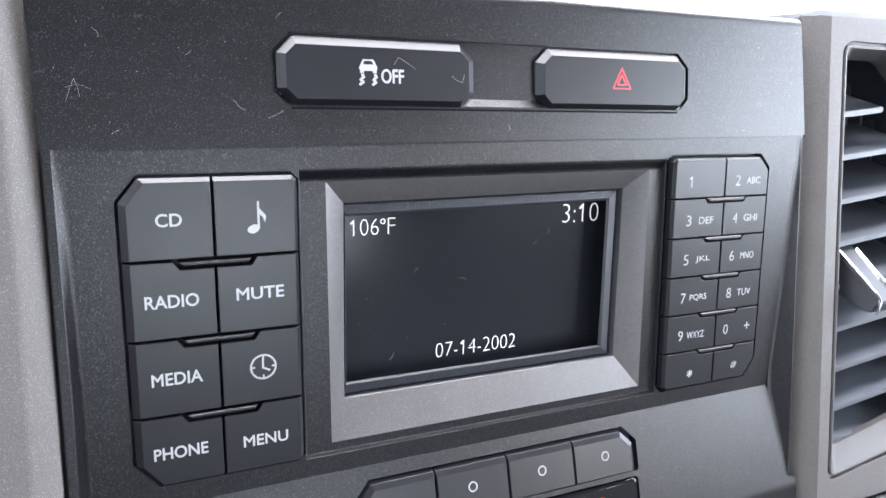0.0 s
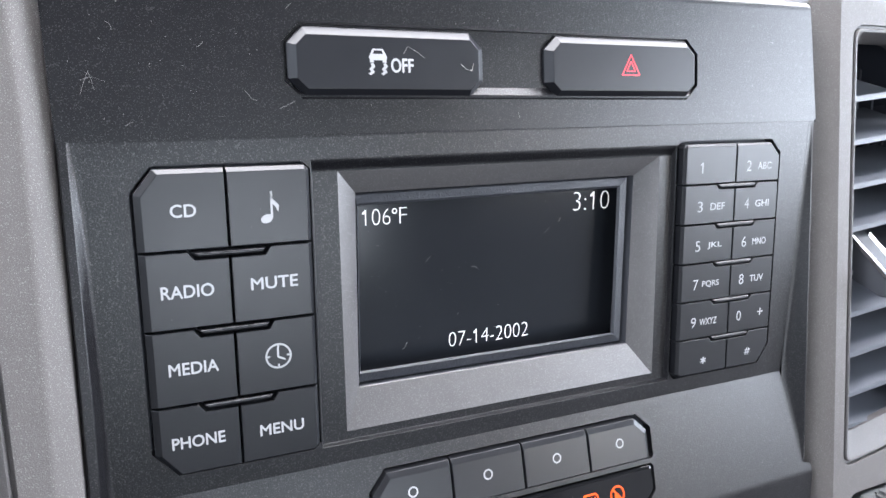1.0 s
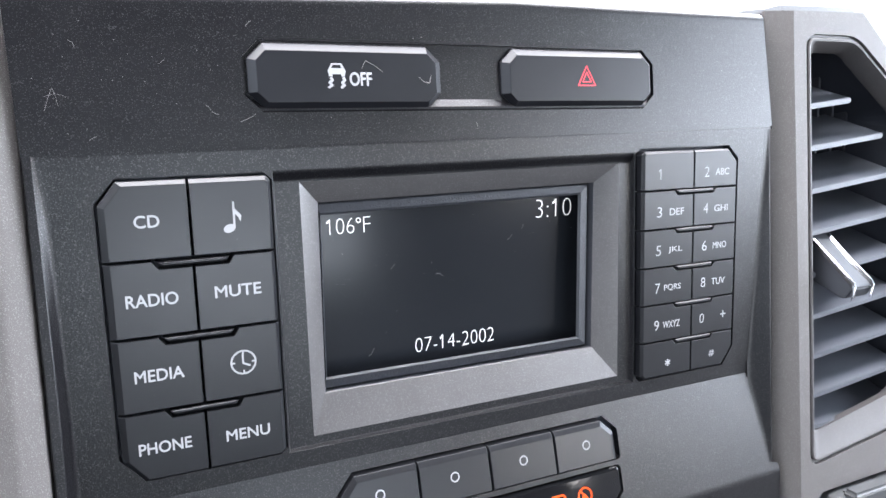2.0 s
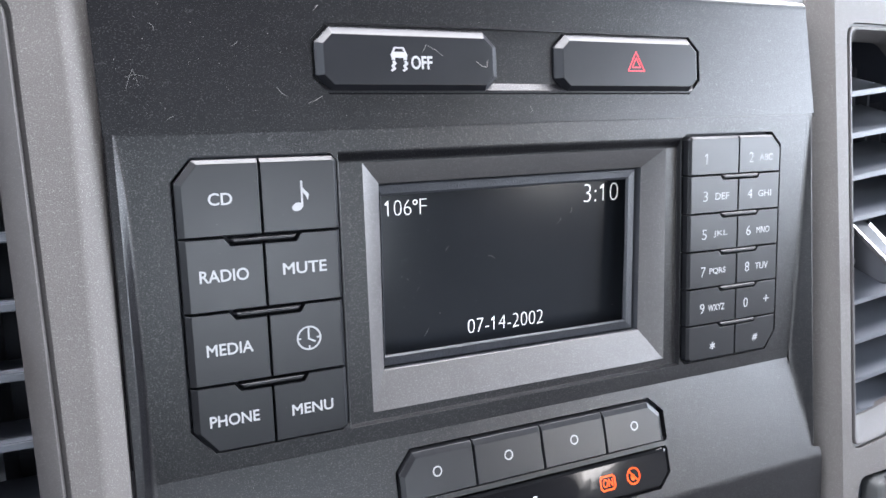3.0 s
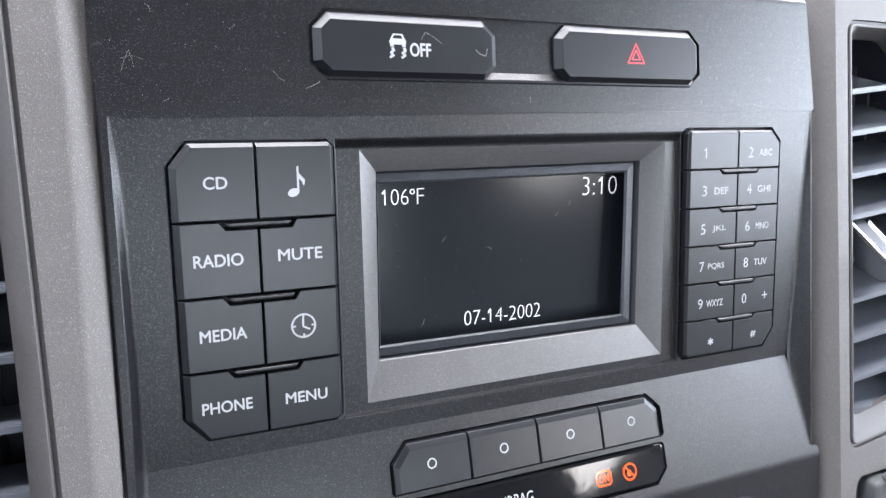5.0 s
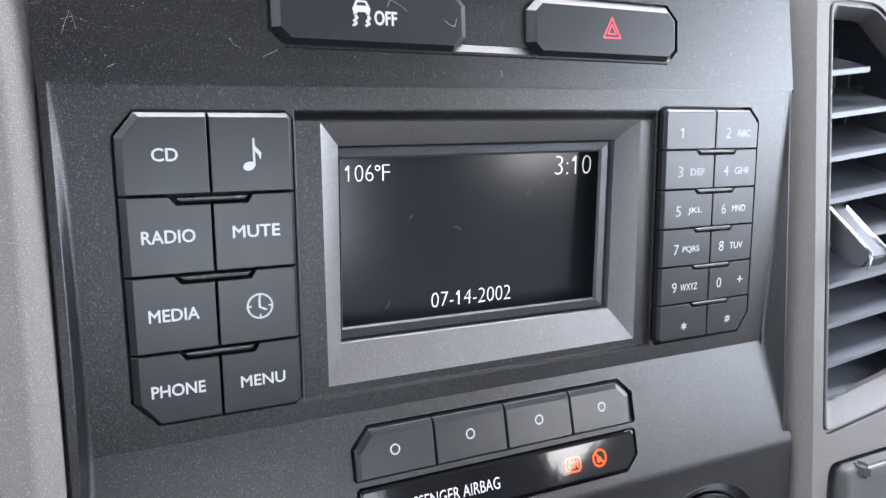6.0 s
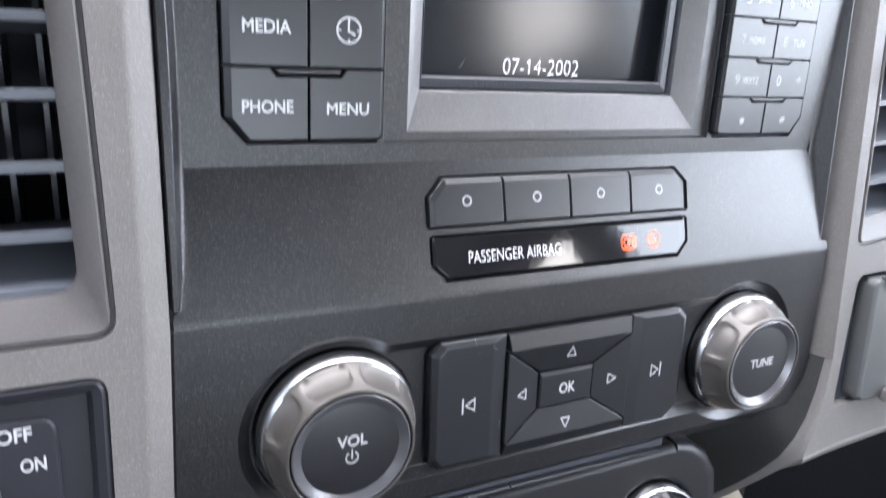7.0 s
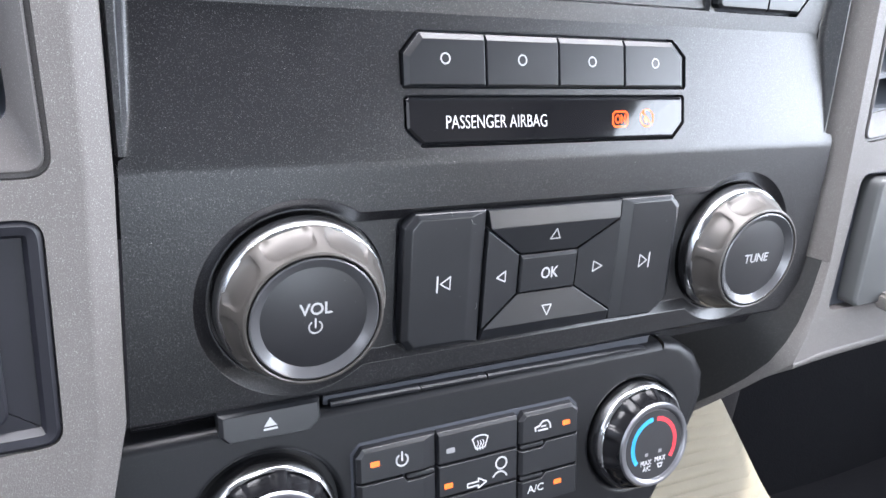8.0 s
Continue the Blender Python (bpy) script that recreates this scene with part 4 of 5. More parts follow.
ej = [(-7.6, -166.6), (-5.4, -169.0), (17.4, -169.6), (20.6, -166.6), (20.6, -160.6), (-7.6, -160.6)]
button("eject_button", ej, (E[0] + 0.3, E[1]), [0.8, 0.6, 0.6, 0.6, 0.7, 1.2],
       [symbol([tri(6.2, -164.3, 3.6, 2.6)] + stroke([(4.4, -166.4), (8.0, -166.4)], 0.6), (E[0] + 0.3, E[1]))], "narrow black eject button with a white eject symbol", height=6)

hv_z = [(-179.2, -189.6), (-190.2, -200.8), (-201.4, -212.0)]
hv_x = [(30.6, 56.7), (57.5, 86.6), (87.5, 111.6)]
def lamp_mark(x, z, lit=True):
    return ("indicator_lamp", ink([octagon(x - 1.5, x + 1.5, z - 0.85, z + 0.85, 0.3, 0.3, 0.3, 0.3)], E), AMBER if lit else GREY_INK, "lit amber lamp" if lit else "unlit grey lamp")
power = stroke(arc(45.2, -184.6, 1.9, 125, 415), 0.55) + stroke([(45.2, -182.0), (45.2, -184.8)], 0.55)
demist = stroke([(69.0, -183.0), (70.4, -182.2), (72.5, -181.9), (74.6, -182.2), (76.0, -183.0), (74.5, -187.2), (70.5, -187.2)], 0.5, True)
for x in (71.3, 72.5, 73.7):
    demist += stroke([(x, -187.9), (x - 0.4, -186.6), (x + 0.4, -185.4), (x, -184.0)], 0.4)
def shrink(polys, cx, cz, k):
    return [[(cx + (x - cx) * k, cz + (z - cz) * k) for x, z in p] for p in polys]


recirc = stroke([(93.4, -186.0), (93.2, -184.6), (95.0, -184.2), (96.4, -182.6), (98.6, -182.6), (99.8, -184.2), (100.0, -185.8)], 0.6) + stroke([(94.6, -186.0), (98.6, -186.0)], 0.6) + stroke([(95.8, -184.6), (97.8, -184.6)], 0.5)
arrow = [[(67.8, -198.3), (71.8, -198.3), (71.8, -197.2), (74.8, -199.0), (71.8, -200.6), (71.8, -199.6), (67.8, -199.6)]]
arrow_line = stroke(arrow[0], 0.45, True)
ring_mark = stroke(circle(80.4, -193.9, 2.0, 24), 0.6, True) + stroke(arc(79.8, -199.6, 2.8, 20, 150, 12), 0.6)
marks_for = {(0, 0): [symbol(power, E), lamp_mark(36.4, -184.0)], (1, 0): [symbol(shrink(demist, 72.5, -185.4, 0.82), E), lamp_mark(61.8, -185.4, False)],
             (2, 0): [symbol(shrink(recirc, 97.0, -184.6, 0.9), E), lamp_mark(106.2, -185.2)], (1, 1): [symbol(arrow_line + ring_mark, E), lamp_mark(61.0, -197.2)],
             (2, 2): [("legend", lettering("A/C", 94.0, -206.3, 6.4, 2.6, E, 0.01), WHITE, ""), lamp_mark(103.0, -206.0)]}
said = {(0, 0): "a white power symbol and lit amber lamp", (1, 0): "a white windscreen defrost symbol", (2, 0): "a white recirculation symbol and lit amber lamp",
        (1, 1): "a white airflow symbol and lit amber lamp", (2, 2): "white A/C lettering and lit amber lamp"}
for c in range(3):
    for r in range(3):
        (x0, x1), (z1, z0) = hv_x[c], hv_z[r]
        tl, tr = (c, r) in ((0, 0), (2, 0)), (c, r) == (2, 0)
        loop, ins = [(x0, z0), (x1, z0)], [0.3, 4.2 if c == 0 else 0.9 if c == 2 else 0.3]
        top = 0.9 if r == 0 else 0.25
        if r > 0 and c == 0:
            loop += [(x1, z1 - 1.9), (x0 + 16.5, z1 - 1.9), (x0 + 15.2, z1)]
            ins += [0.25, 0.25, 0.25]
        elif tr:
            loop += [(x1, z1 - 2.2), (x1 - 2.6, z1)]
            ins += [0.9, top]
        else:
            loop += [(x1, z1)]
            ins += [top]
        if r > 0 and c == 2:
            loop += [(x0 + 10.4, z1), (x0 + 9.0, z1 - 1.9), (x0, z1 - 1.9)]
            ins += [0.25, 0.25, 1.4]
        elif tl:
            loop += [(x0 + 2.2, z1), (x0, z1 - 2.6)]
            ins += [0.9, 1.4]
        else:
            loop += [(x0, z1)]
            ins += [1.6 if c != 1 else 0.3]
        if r > 0 and c != 1:
            bx0, bx1 = (x0 + 16.2, x1 - 0.3) if c == 0 else (x0 + 0.4, x0 + 9.6)
            bar = thing("climate_divider", (bx0 + bx1) / 2, E[0] + E[1] * z1 + 3, z1 - 0.7, "small raised black bar between climate buttons", "divider", "bars between climate buttons")
            part("bar", key_cap(octagon(bx0, bx1, z1 - 1.45, z1 + 0.1, 0.5, 0.5, 0.5, 0.5), (E[0] + 0.2, E[1]), 0.35, 0.4, 3.2, worn=0.08), BUTTON, bar)
        button("climate_button", loop, E, ins, marks_for.get((c, r), []), "black climate button with " + said.get((c, r), "a plain face"), group="climate buttons", drop=1.0, height=4)
# flat black sheet on the panel, for the shade between climate buttons
bm = bmesh.new()
skin(bm, [on(octagon(29.6, 112.6, -214, -178.2, 0, 0, 3, 3), HV, -0.08), on(octagon(29.6, 112.6, -214, -178.2, 0, 0, 3, 3), HV, 2)], cap_back=True)
part("climate_button_well", bm, RECESS_SHADE, stack, "black sheet painted for the shade between the climate buttons")

# ---- trim on both sides, vents, sockets ----
left_trim = thing("left_trim", -60, 0, -20, "taupe metallic painted trim round the vent and switch", "dashboard trim")
right_trim = thing("right_trim", 260, 0, -20, "taupe metallic painted trim round the vent and socket", "dashboard trim")


def rounded(loop, r, k=5):
    """Rounds the corners of a loop by about r."""
    out, n = [], len(loop)
    for i in range(n):
        a, b, c = Vector(loop[i - 1]), Vector(loop[i]), Vector(loop[(i + 1) % n])
        q = min(r, (a - b).length * 0.45, (c - b).length * 0.45)
        p0, p1 = b + (a - b).normalized() * q, b + (c - b).normalized() * q
        for j in range(k + 1):
            t = j / k
            v = (1 - t) ** 2 * p0 + 2 * t * (1 - t) * b + t ** 2 * p1
            out.append((v.x, v.y))
    return out


L_VENT = rounded([(-39.0, -93.0), (-42.2, 70.0), (-62.0, 70.0), (-112.0, 40.0), (-112.0, -88.0), (-104.0, -93.0)], 6.0)
R_VENT = rounded([(233.2, -94.0), (298.0, -86.0), (306.0, -78.0), (306.0, 42.0), (266.0, 73.8), (237.2, 73.8)], 6.0)
SWITCH = rounded([(-42.2, -101.6), (-112.0, -101.6), (-112.0, -156.6), (-43.4, -156.6)], 5.0)
SOCKET = rounded([(230.0, -161.0), (320.0, -160.0), (320.0, -104.4), (237.0, -105.2)], 5.0)
gap_left = [(-26.9, 82.0), (-26.0, 40.0), (-26.2, 0.0), (-26.9, -60.0), (-27.2, -95.0), (-28.9, -135.0), (-29.7, -156.0), (-35.0, -180.0), (-44.0, -225.0)]
bm = bmesh.new()
edge_l = [(x - 6.6, z) for x, z in gap_left]
sheet(bm, list(reversed([(-130.0, -225.0), (-130.0, 78.0), (-126.0, 84.0)] + [(edge_l[0][0], 84.0)] + edge_l)), [L_VENT, SWITCH], SUR, wall=4, rim=0)
rows = []
for f, d in ((0.0, 0.0), (0.07, 0.04), (0.14, 0.16), (0.22, 0.38), (0.9, 2.9), (0.96, 3.3), (1.0, 4.2)):
    rows.append([(ex + (gx - ex) * f, SUR[0] + SUR[1] * ez + d, ez) for (ex, ez), (gx, gz) in zip(edge_l, gap_left)])
rows.append([(x, y + 8, z) for x, y, z in rows[-1]])
strip(bm, rows)
bmesh.ops.remove_doubles(bm, verts=bm.verts, dist=0.02)
face_out(bm)
part("panel", bm, TRIM, left_trim, smooth=30)

bm = bmesh.new()
gap_right = [(220.4, 82.0), (221.4, 60.0), (222.7, 20.0), (223.0, -10.0), (222.8, -95.0), (222.4, -140.0)]
edge_r = [(230.8, 82.0), (230.3, 60.0), (229.8, 20.0), (229.4, -10.0), (227.8, -95.0), (226.6, -140.0)]
outline = edge_r + [(224.0, -156.0), (220.0, -170.0), (214.5, -181.0), (241.0, -178.2), (274.0, -177.0), (330.0, -175.4), (330.0, 55.0), (292.0, 62.0), (270.0, 83.0)]
sheet(bm, outline, [R_VENT, SOCKET], SUR, wall=4, rim=0)
side_rows = [[(x, SUR[0] + SUR[1] * z, z) for x, z in edge_r]]
for f in (0.12, 0.3, 0.7, 1.0):
    side_rows.append([(ex + (gx - ex) * f, SUR[0] + SUR[1] * ez + (rim_y(gz) + 4.5 - SUR[0] - SUR[1] * ez) * f ** 0.9, ez) for (ex, ez), (gx, gz) in zip(edge_r, gap_right)])
side_rows.append([(x, y + 8, z) for x, y, z in side_rows[-1]])
strip(bm, side_rows)
# the rolled lower edge runs back and down beside the climate panel, thinning out
on_trim = lambda x, z: (x, SUR[0] + SUR[1] * z, z)
low = [(197.0, 9.0, -213.6), (203.2, 0.6, -204.6), (208.0, -7.2, -196.4), (211.6, -13.6, -189.2), on_trim(214.8, -183.0), on_trim(228.0, -181.6), on_trim(241.0, -180.8), on_trim(274.0, -179.6), on_trim(330.0, -178.0)]
thin = lambda x: min(1.0, max(0.14, (x - 204.0) / 20.0))
strip(bm, [[(x + dz * 0.3 * (x < 213.0), y + dy * thin(x), z + 2.6 * thin(x) - dz * thin(x)) for x, y, z in low] for dy, dz in ((4.0, -0.8), (0.6, -0.5), (0, 0.4), (0.0, 2.2), (0.5, 3.6), (2.0, 4.6), (5.0, 5.0), (14.0, 4.4))])
# the flank turns softly from the trim's face to a side wall under the stack
flank = [on_trim(226.6, -140.0), on_trim(224.0, -156.0), on_trim(220.0, -170.0), on_trim(214.5, -181.0), (210.2, -15.3, -187.4), (206.3, -8.6, -196.4), (202.4, -1.8, -205.1), (197.5, 5.0, -213.7), (187.7, 14.7, -225.8)]
inner = [(221.8, -4.0, -140.0), (217.0, -4.0, -148.0), (211.0, -4.0, -152.0), (205.0, -3.0, -153.0), (200.0, 0.0, -153.0), (194.0, 5.0, -153.0), (187.0, 11.0, -153.0), (178.0, 18.0, -153.0), (165.0, 26.0, -153.0)]
reach_of = (1.0, 1.0, 1.0, 1.0, 0.5, 0.3, 0.22, 0.2, 0.2)
flank_rows = []
for f, g, back in ((0.0, 0.0, 0), (0.08, 0.03, 0), (0.17, 0.10, 0), (0.28, 0.22, 0), (0.42, 0.40, 0), (0.65, 0.66, 0), (1.0, 1.0, 0), (1.0, 1.0, 20)):
    row = []
    for p, q, k in zip(flank, inner, reach_of):
        e, h = (f * k, g * k) if f < 0.3 else (f, g)
        row.append((p[0] + (q[0] - p[0]) * e, p[1] + (q[1] - p[1]) * h + back, p[2] + (q[2] - p[2]) * e))
    flank_rows.append(row)
strip(bm, flank_rows[:4])
bmesh.ops.remove_doubles(bm, verts=bm.verts, dist=0.02)
face_out(bm)
part("panel", bm, TRIM, right_trim, smooth=40)
# the side wall's shade is painted: a darker colour than the trim
bm = bmesh.new()
strip(bm, flank_rows[3:])
bmesh.ops.recalc_face_normals(bm, faces=bm.faces)
part("lower_flank", bm, FLANK_SHADE, right_trim, "grained side wall of the trim, shade put in its dark colour", smooth=60)

SLATS = [62.5, 46.6, 30.0, 13.0, -3.6, -20.6, -37.4, -53.6, -69.6]


def vent(name, loop, x_in, x_out, tab_x, tab_z, rise, label):
    """An air vent: a bevelled ring, slats across, vanes behind and a shut box. x_in: its inner side, x_out: its outer side."""
    side = 1 if x_out > x_in else -1
    cx = (x_in + x_out) / 2
    ob = thing(name, cx, 30, -10, label, "air vent", "dashboard air vents")
    bm = bmesh.new()
    outer = inset_loop(loop, [1.3] * len(loop))
    inside = []
    for x, z in loop:
        dz = 10.0 if z < -70 else (-6.0 if z > 60 else 0.0)
        f = max(-1.0, min(1.0, (x - cx) / abs(cx - x_in) * 1.15))
        inside.append((x - 7.5 * f, z + dz * (1.0 if abs(z) > 60 else 0)))
    skin(bm, [on(inset_loop(loop, [0.15] * len(loop)), SUR, 1.3), on(outer, SUR, 1.5), on(outer, SUR, 0.5), on(inset_loop(outer, [0.5] * len(loop)), SUR, 0.0),
              on(inset_loop(outer, [1.2] * len(loop)), SUR, 0.1), on(inside, SUR, 6.0), on(inside, SUR, 9.0)], cap_front=False)
    bmesh.ops.recalc_face_normals(bm, faces=bm.faces)
    part("ring", bm, RING, ob, "taupe bevelled ring", smooth=40)
    for n, z in enumerate(SLATS):
        if n == 0 and side > 0:
            continue
        lo, hi = sorted((x_in + side * 1.0, x_out - side * (40 if n == 0 else 29 if n == 1 else 10 if n == 2 else 2)))
        bm = bmesh.new()
        y = SUR[0] + SUR[1] * z + 7.0
        prof = [(0.0, 1.0), (0.0, -1.0), (1.5, -1.4), (28.0, rise - 0.7), (28.0, rise + 0.7), (1.5, 1.4)]
        tilt = 0.10 if side > 0 else 0.0
        vs = [[bm.verts.new((x, y + a, z + b + tilt * (x - 246.0))) for a, b in prof] for x in (lo, hi)]
        for i in range(6):
            bm.faces.new((vs[0][i], vs[0][(i + 1) % 6], vs[1][(i + 1) % 6], vs[1][i]))
        bm.faces.new(vs[0])
        bm.faces.new(list(reversed(vs[1])))
        bmesh.ops.recalc_face_normals(bm, faces=bm.faces)
        bmesh.ops.bevel(bm, geom=bm.edges[:], offset=0.3, segments=2, affect="EDGES")
        part("slat", bm, VENT, ob)
    for i in range(7):
        x = x_in + side * (6 + 9.5 * i)
        bm = bmesh.new()
        box(bm, x - 0.7, x + 0.7, 34, 58, -88, 66)
        part("vane", bm, VANE, ob)
    # duct shell, its inner shade put into a black colour
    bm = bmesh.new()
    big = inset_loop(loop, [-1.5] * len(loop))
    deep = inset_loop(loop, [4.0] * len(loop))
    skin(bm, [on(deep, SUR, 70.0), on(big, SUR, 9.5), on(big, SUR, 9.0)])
    part("duct", bm, RECESS_SHADE, ob, "inside of the duct, coloured black for the shade there")
    lo, hi = sorted((x_in, x_out))
    bm = bmesh.new()
    skin(bm, [[(x, SUR[0] + SUR[1] * z + dy, z + dz) for x in (lo, hi)] + [(x, SUR[0] + SUR[1] * z + dy, z + dz - 1.5) for x in (hi, lo)] for z, dy, dz in [(-82.0, 7.0, 0.4), (-82.0, 14.0, 2.0), (-82.0, 34.0, 9.0)]], cap_back=True)
    bmesh.ops.recalc_face_normals(bm, faces=bm.faces)
    part("duct_floor", bm, VENT, ob, "grey sloping floor of the duct", smooth=30)
    # thumb tab that slopes out of the middle slat towards the cab
    lo, hi = tab_x - 5.8, tab_x + 5.8
    side_view = [(8.0, tab_z + 13.0), (2.0, tab_z + 8.6), (-12.6, tab_z - 3.6), (-13.4, tab_z - 5.6), (-11.2, tab_z - 9.6), (-8.4, tab_z - 10.2), (8.0, tab_z - 4.0)]
    bm = bmesh.new()
    skin(bm, [[(lo, y, z) for y, z in side_view], [(hi, y, z) for y, z in side_view]], cap_back=True)
    bmesh.ops.recalc_face_normals(bm, faces=bm.faces)
    bmesh.ops.bevel(bm, geom=bm.edges[:], offset=0.5, segments=3, affect="EDGES")
    tab = part("tab", bm, TAB, ob, "smooth blue-grey thumb tab", smooth=35)
    for edge, way in ((lo, 1), (hi, -1)):
        bm = bmesh.new()
        rows = []
        for q, w in ((0.0, 1.6), (0.3, 3.4), (0.65, 4.4), (0.9, 3.2), (1.0, 2.0)):
            y, z = 7.0 - 19.8 * q, tab_z + 12.6 - 16.2 * q
            rows.append([(edge - way * 0.25, y + 0.2, z - 1.1), (edge - way * 0.1, y - 0.3, z + 0.25), (edge + way * 0.5, y - 0.55, z + 0.55), (edge + way * w * 0.4, y - 0.5, z + 0.5), (edge + way * w * 0.75, y + 0.1, z - 0.2)])
        rows.append([(x, y - 0.8, z - 1.5) for x, y, z in rows[-1]])
        rows.append([(x, y + 0.4, z - 4.5) for x, y, z in rows[-1]])
        strip(bm, rows)
        bmesh.ops.recalc_face_normals(bm, faces=bm.faces)
        part("chrome_edge", bm, CHROME, tab, "bright chrome edge", smooth=50)
    return ob


vent("air_vent", R_VENT, 239.0, 300.0, 253.5, -17.5, 9.0, "tall dark air vent with flat slats and chrome-edged tab")
vent("air_vent", L_VENT, -45.0, -106.0, -68.5, -12.0, -3.5, "tall dark air vent with flat slats beside the driver")

# driver-side key switch
sw = thing("key_switch", -78, 0, -129, "black key switch plate lettered OFF and ON", "switch")
bm = bmesh.new()
plate_loop = inset_loop(SWITCH, [0.4] * len(SWITCH))
ring2 = inset_loop(SWITCH, [3.4] * len(SWITCH))
ring3 = inset_loop(SWITCH, [4.6] * len(SWITCH))
skin(bm, [on(ring3, SUR, 2.2), on(ring2, SUR, 0.3), on(inset_loop(SWITCH, [1.4] * len(SWITCH)), SUR, -0.1), on(plate_loop, SUR, 0.6), on(plate_loop, SUR, 4.0)])
bmesh.ops.recalc_face_normals(bm, faces=bm.faces)
plate = part("plate", bm, SWITCH_BLACK, sw, smooth=30)
SWP = (SUR[0] + 1.2, SUR[1])
inner_loop = rounded([(-54.0, -110.4), (-100.0, -110.4), (-100.0, -150.0), (-54.0, -150.0)], 4.0)
part("inset_plate", key_cap(inner_loop, SWP, [0.6] * len(inner_loop), 0.5, 2.0, worn=0), SWITCH_BLACK, sw)
part("legend", lettering("OFF", -62.6, -113.6, 7.0, 3.4, SWP, 0.025), WHITE, plate)
part("legend", lettering("ON", -59.4, -121.4, 5.2, 3.2, SWP, 0.025), WHITE, plate)
bm = bmesh.new()
turned(bm, -77.0, -128.0, [(8.0, -16.0), (9.2, -15.8), (10.4, -14.6), (10.8, -11.0)], 48, None, 0.1)
part("lock_barrel", bm, SATIN, sw, "round metal lock barrel", smooth=40)

# passenger-side power socket cover
socket = thing("power_socket_cover", 275, 0, -133, "dark grey hinged power socket cover lettered 12V", "socket cover")
bm = bmesh.new()
well = inset_loop(SOCKET, [0.3] * len(SOCKET))
skin(bm, [on(well, SUR, 3.6), on(well, SUR, 5.0)], cap_back=True)
part("well", bm, RECESS_SHADE, socket)
cover_loop = rounded([(239.5, -159.0), (318.0, -158.0), (318.0, -106.2), (243.0, -107.0)], 3.5)
SOC = (SUR[0] - 4.6, SUR[1])
cover = part("cover", key_cap(cover_loop, SOC, [1.1] * len(cover_loop), 1.3, 8.0, worn=0.3), SOCKET_GREY, socket, smooth=50)
part("legend", lettering("12V", 259.0, -128.0, 7.0, 3.4, SOC, 0.02), GREY_INK, cover)
bm = bmesh.new()
box(bm, 248.0, 316.0, -21.5, -14.0, -111.0, -104.6)
bmesh.ops.bevel(bm, geom=bm.edges[:], offset=1.6, segments=3, affect="EDGES")
part("hinge", bm, SOCKET_GREY, socket)
bm = bmesh.new()
box(bm, 255.0, 300.0, -28.0, -20.0, -161.0, -154.0)
bmesh.ops.bevel(bm, geom=bm.edges[:], offset=1.4, segments=3, affect="EDGES")
part("pull_tab", bm, TRIM, socket)

# ---- dashboard and cab round it (metres, upright) ----
def slab(name, corners, thick, mat, label, category, kind="structure"):
    """A flat structure from four corners, given a thickness along its normal."""
    bm = bmesh.new()
    a, b, c, d = [Vector(p) for p in corners]
    nrm = (b - a).cross(d - a).normalized() * thick
    vs = [bm.verts.new(p) for p in (a, b, c, d, a + nrm, b + nrm, c + nrm, d + nrm)]
    for f in ((0, 1, 2, 3), (7, 6, 5, 4), (0, 4, 5, 1), (1, 5, 6, 2), (2, 6, 7, 3), (3, 7, 4, 0)):
        bm.faces.new([vs[i] for i in f])
    bmesh.ops.recalc_face_normals(bm, faces=bm.faces)
    me = bpy.data.meshes.new(name)
    bm.to_mesh(me)
    bm.free()
    me.materials.append(mat)
    return tagged(new(name, me), label, category, "", kind)


# dashboard top: rolls back from the brow of the stack and of the trim towards the windscreen
bm = bmesh.new()
top_line = [(-700, 84.0), (-130, 84.0), (-30.0, 84.0), (-26.5, 76.2), (40.0, 78.4), (110.0, 80.6), (205.0, 80.6), (222.0, 82.6), (231.0, 84.4), (270.0, 85.2), (292.0, 70.0), (330.0, 62.0), (800.0, 62.0)]
rows = []
for dy, dz in ((7.0, -1.5), (7.6, 0.6), (12.0, 2.4), (30.0, 9.0), (120.0, 40.0), (420.0, 130.0)):
    rows.append([(x, SUR[0] + SUR[1] * z + dy - 2.0, z + dz) for x, z in top_line])
strip(bm, rows)
bmesh.ops.recalc_face_normals(bm, faces=bm.faces)
dash = thing("dashboard", 100, 100, 90, "pale grey grained dashboard top behind the stack", "dashboard", kind="structure")
part("dashboard_top", bm, DASH, dash, smooth=40)
bm = bmesh.new()
box(bm, -700, -131, -8, 30, -300, 80)
part("driver_dashboard", bm, VENT, dash)
bm = bmesh.new()
box(bm, 331, 800, -4, 40, -178, 62)
part("glovebox_face", bm, VENT, dash)

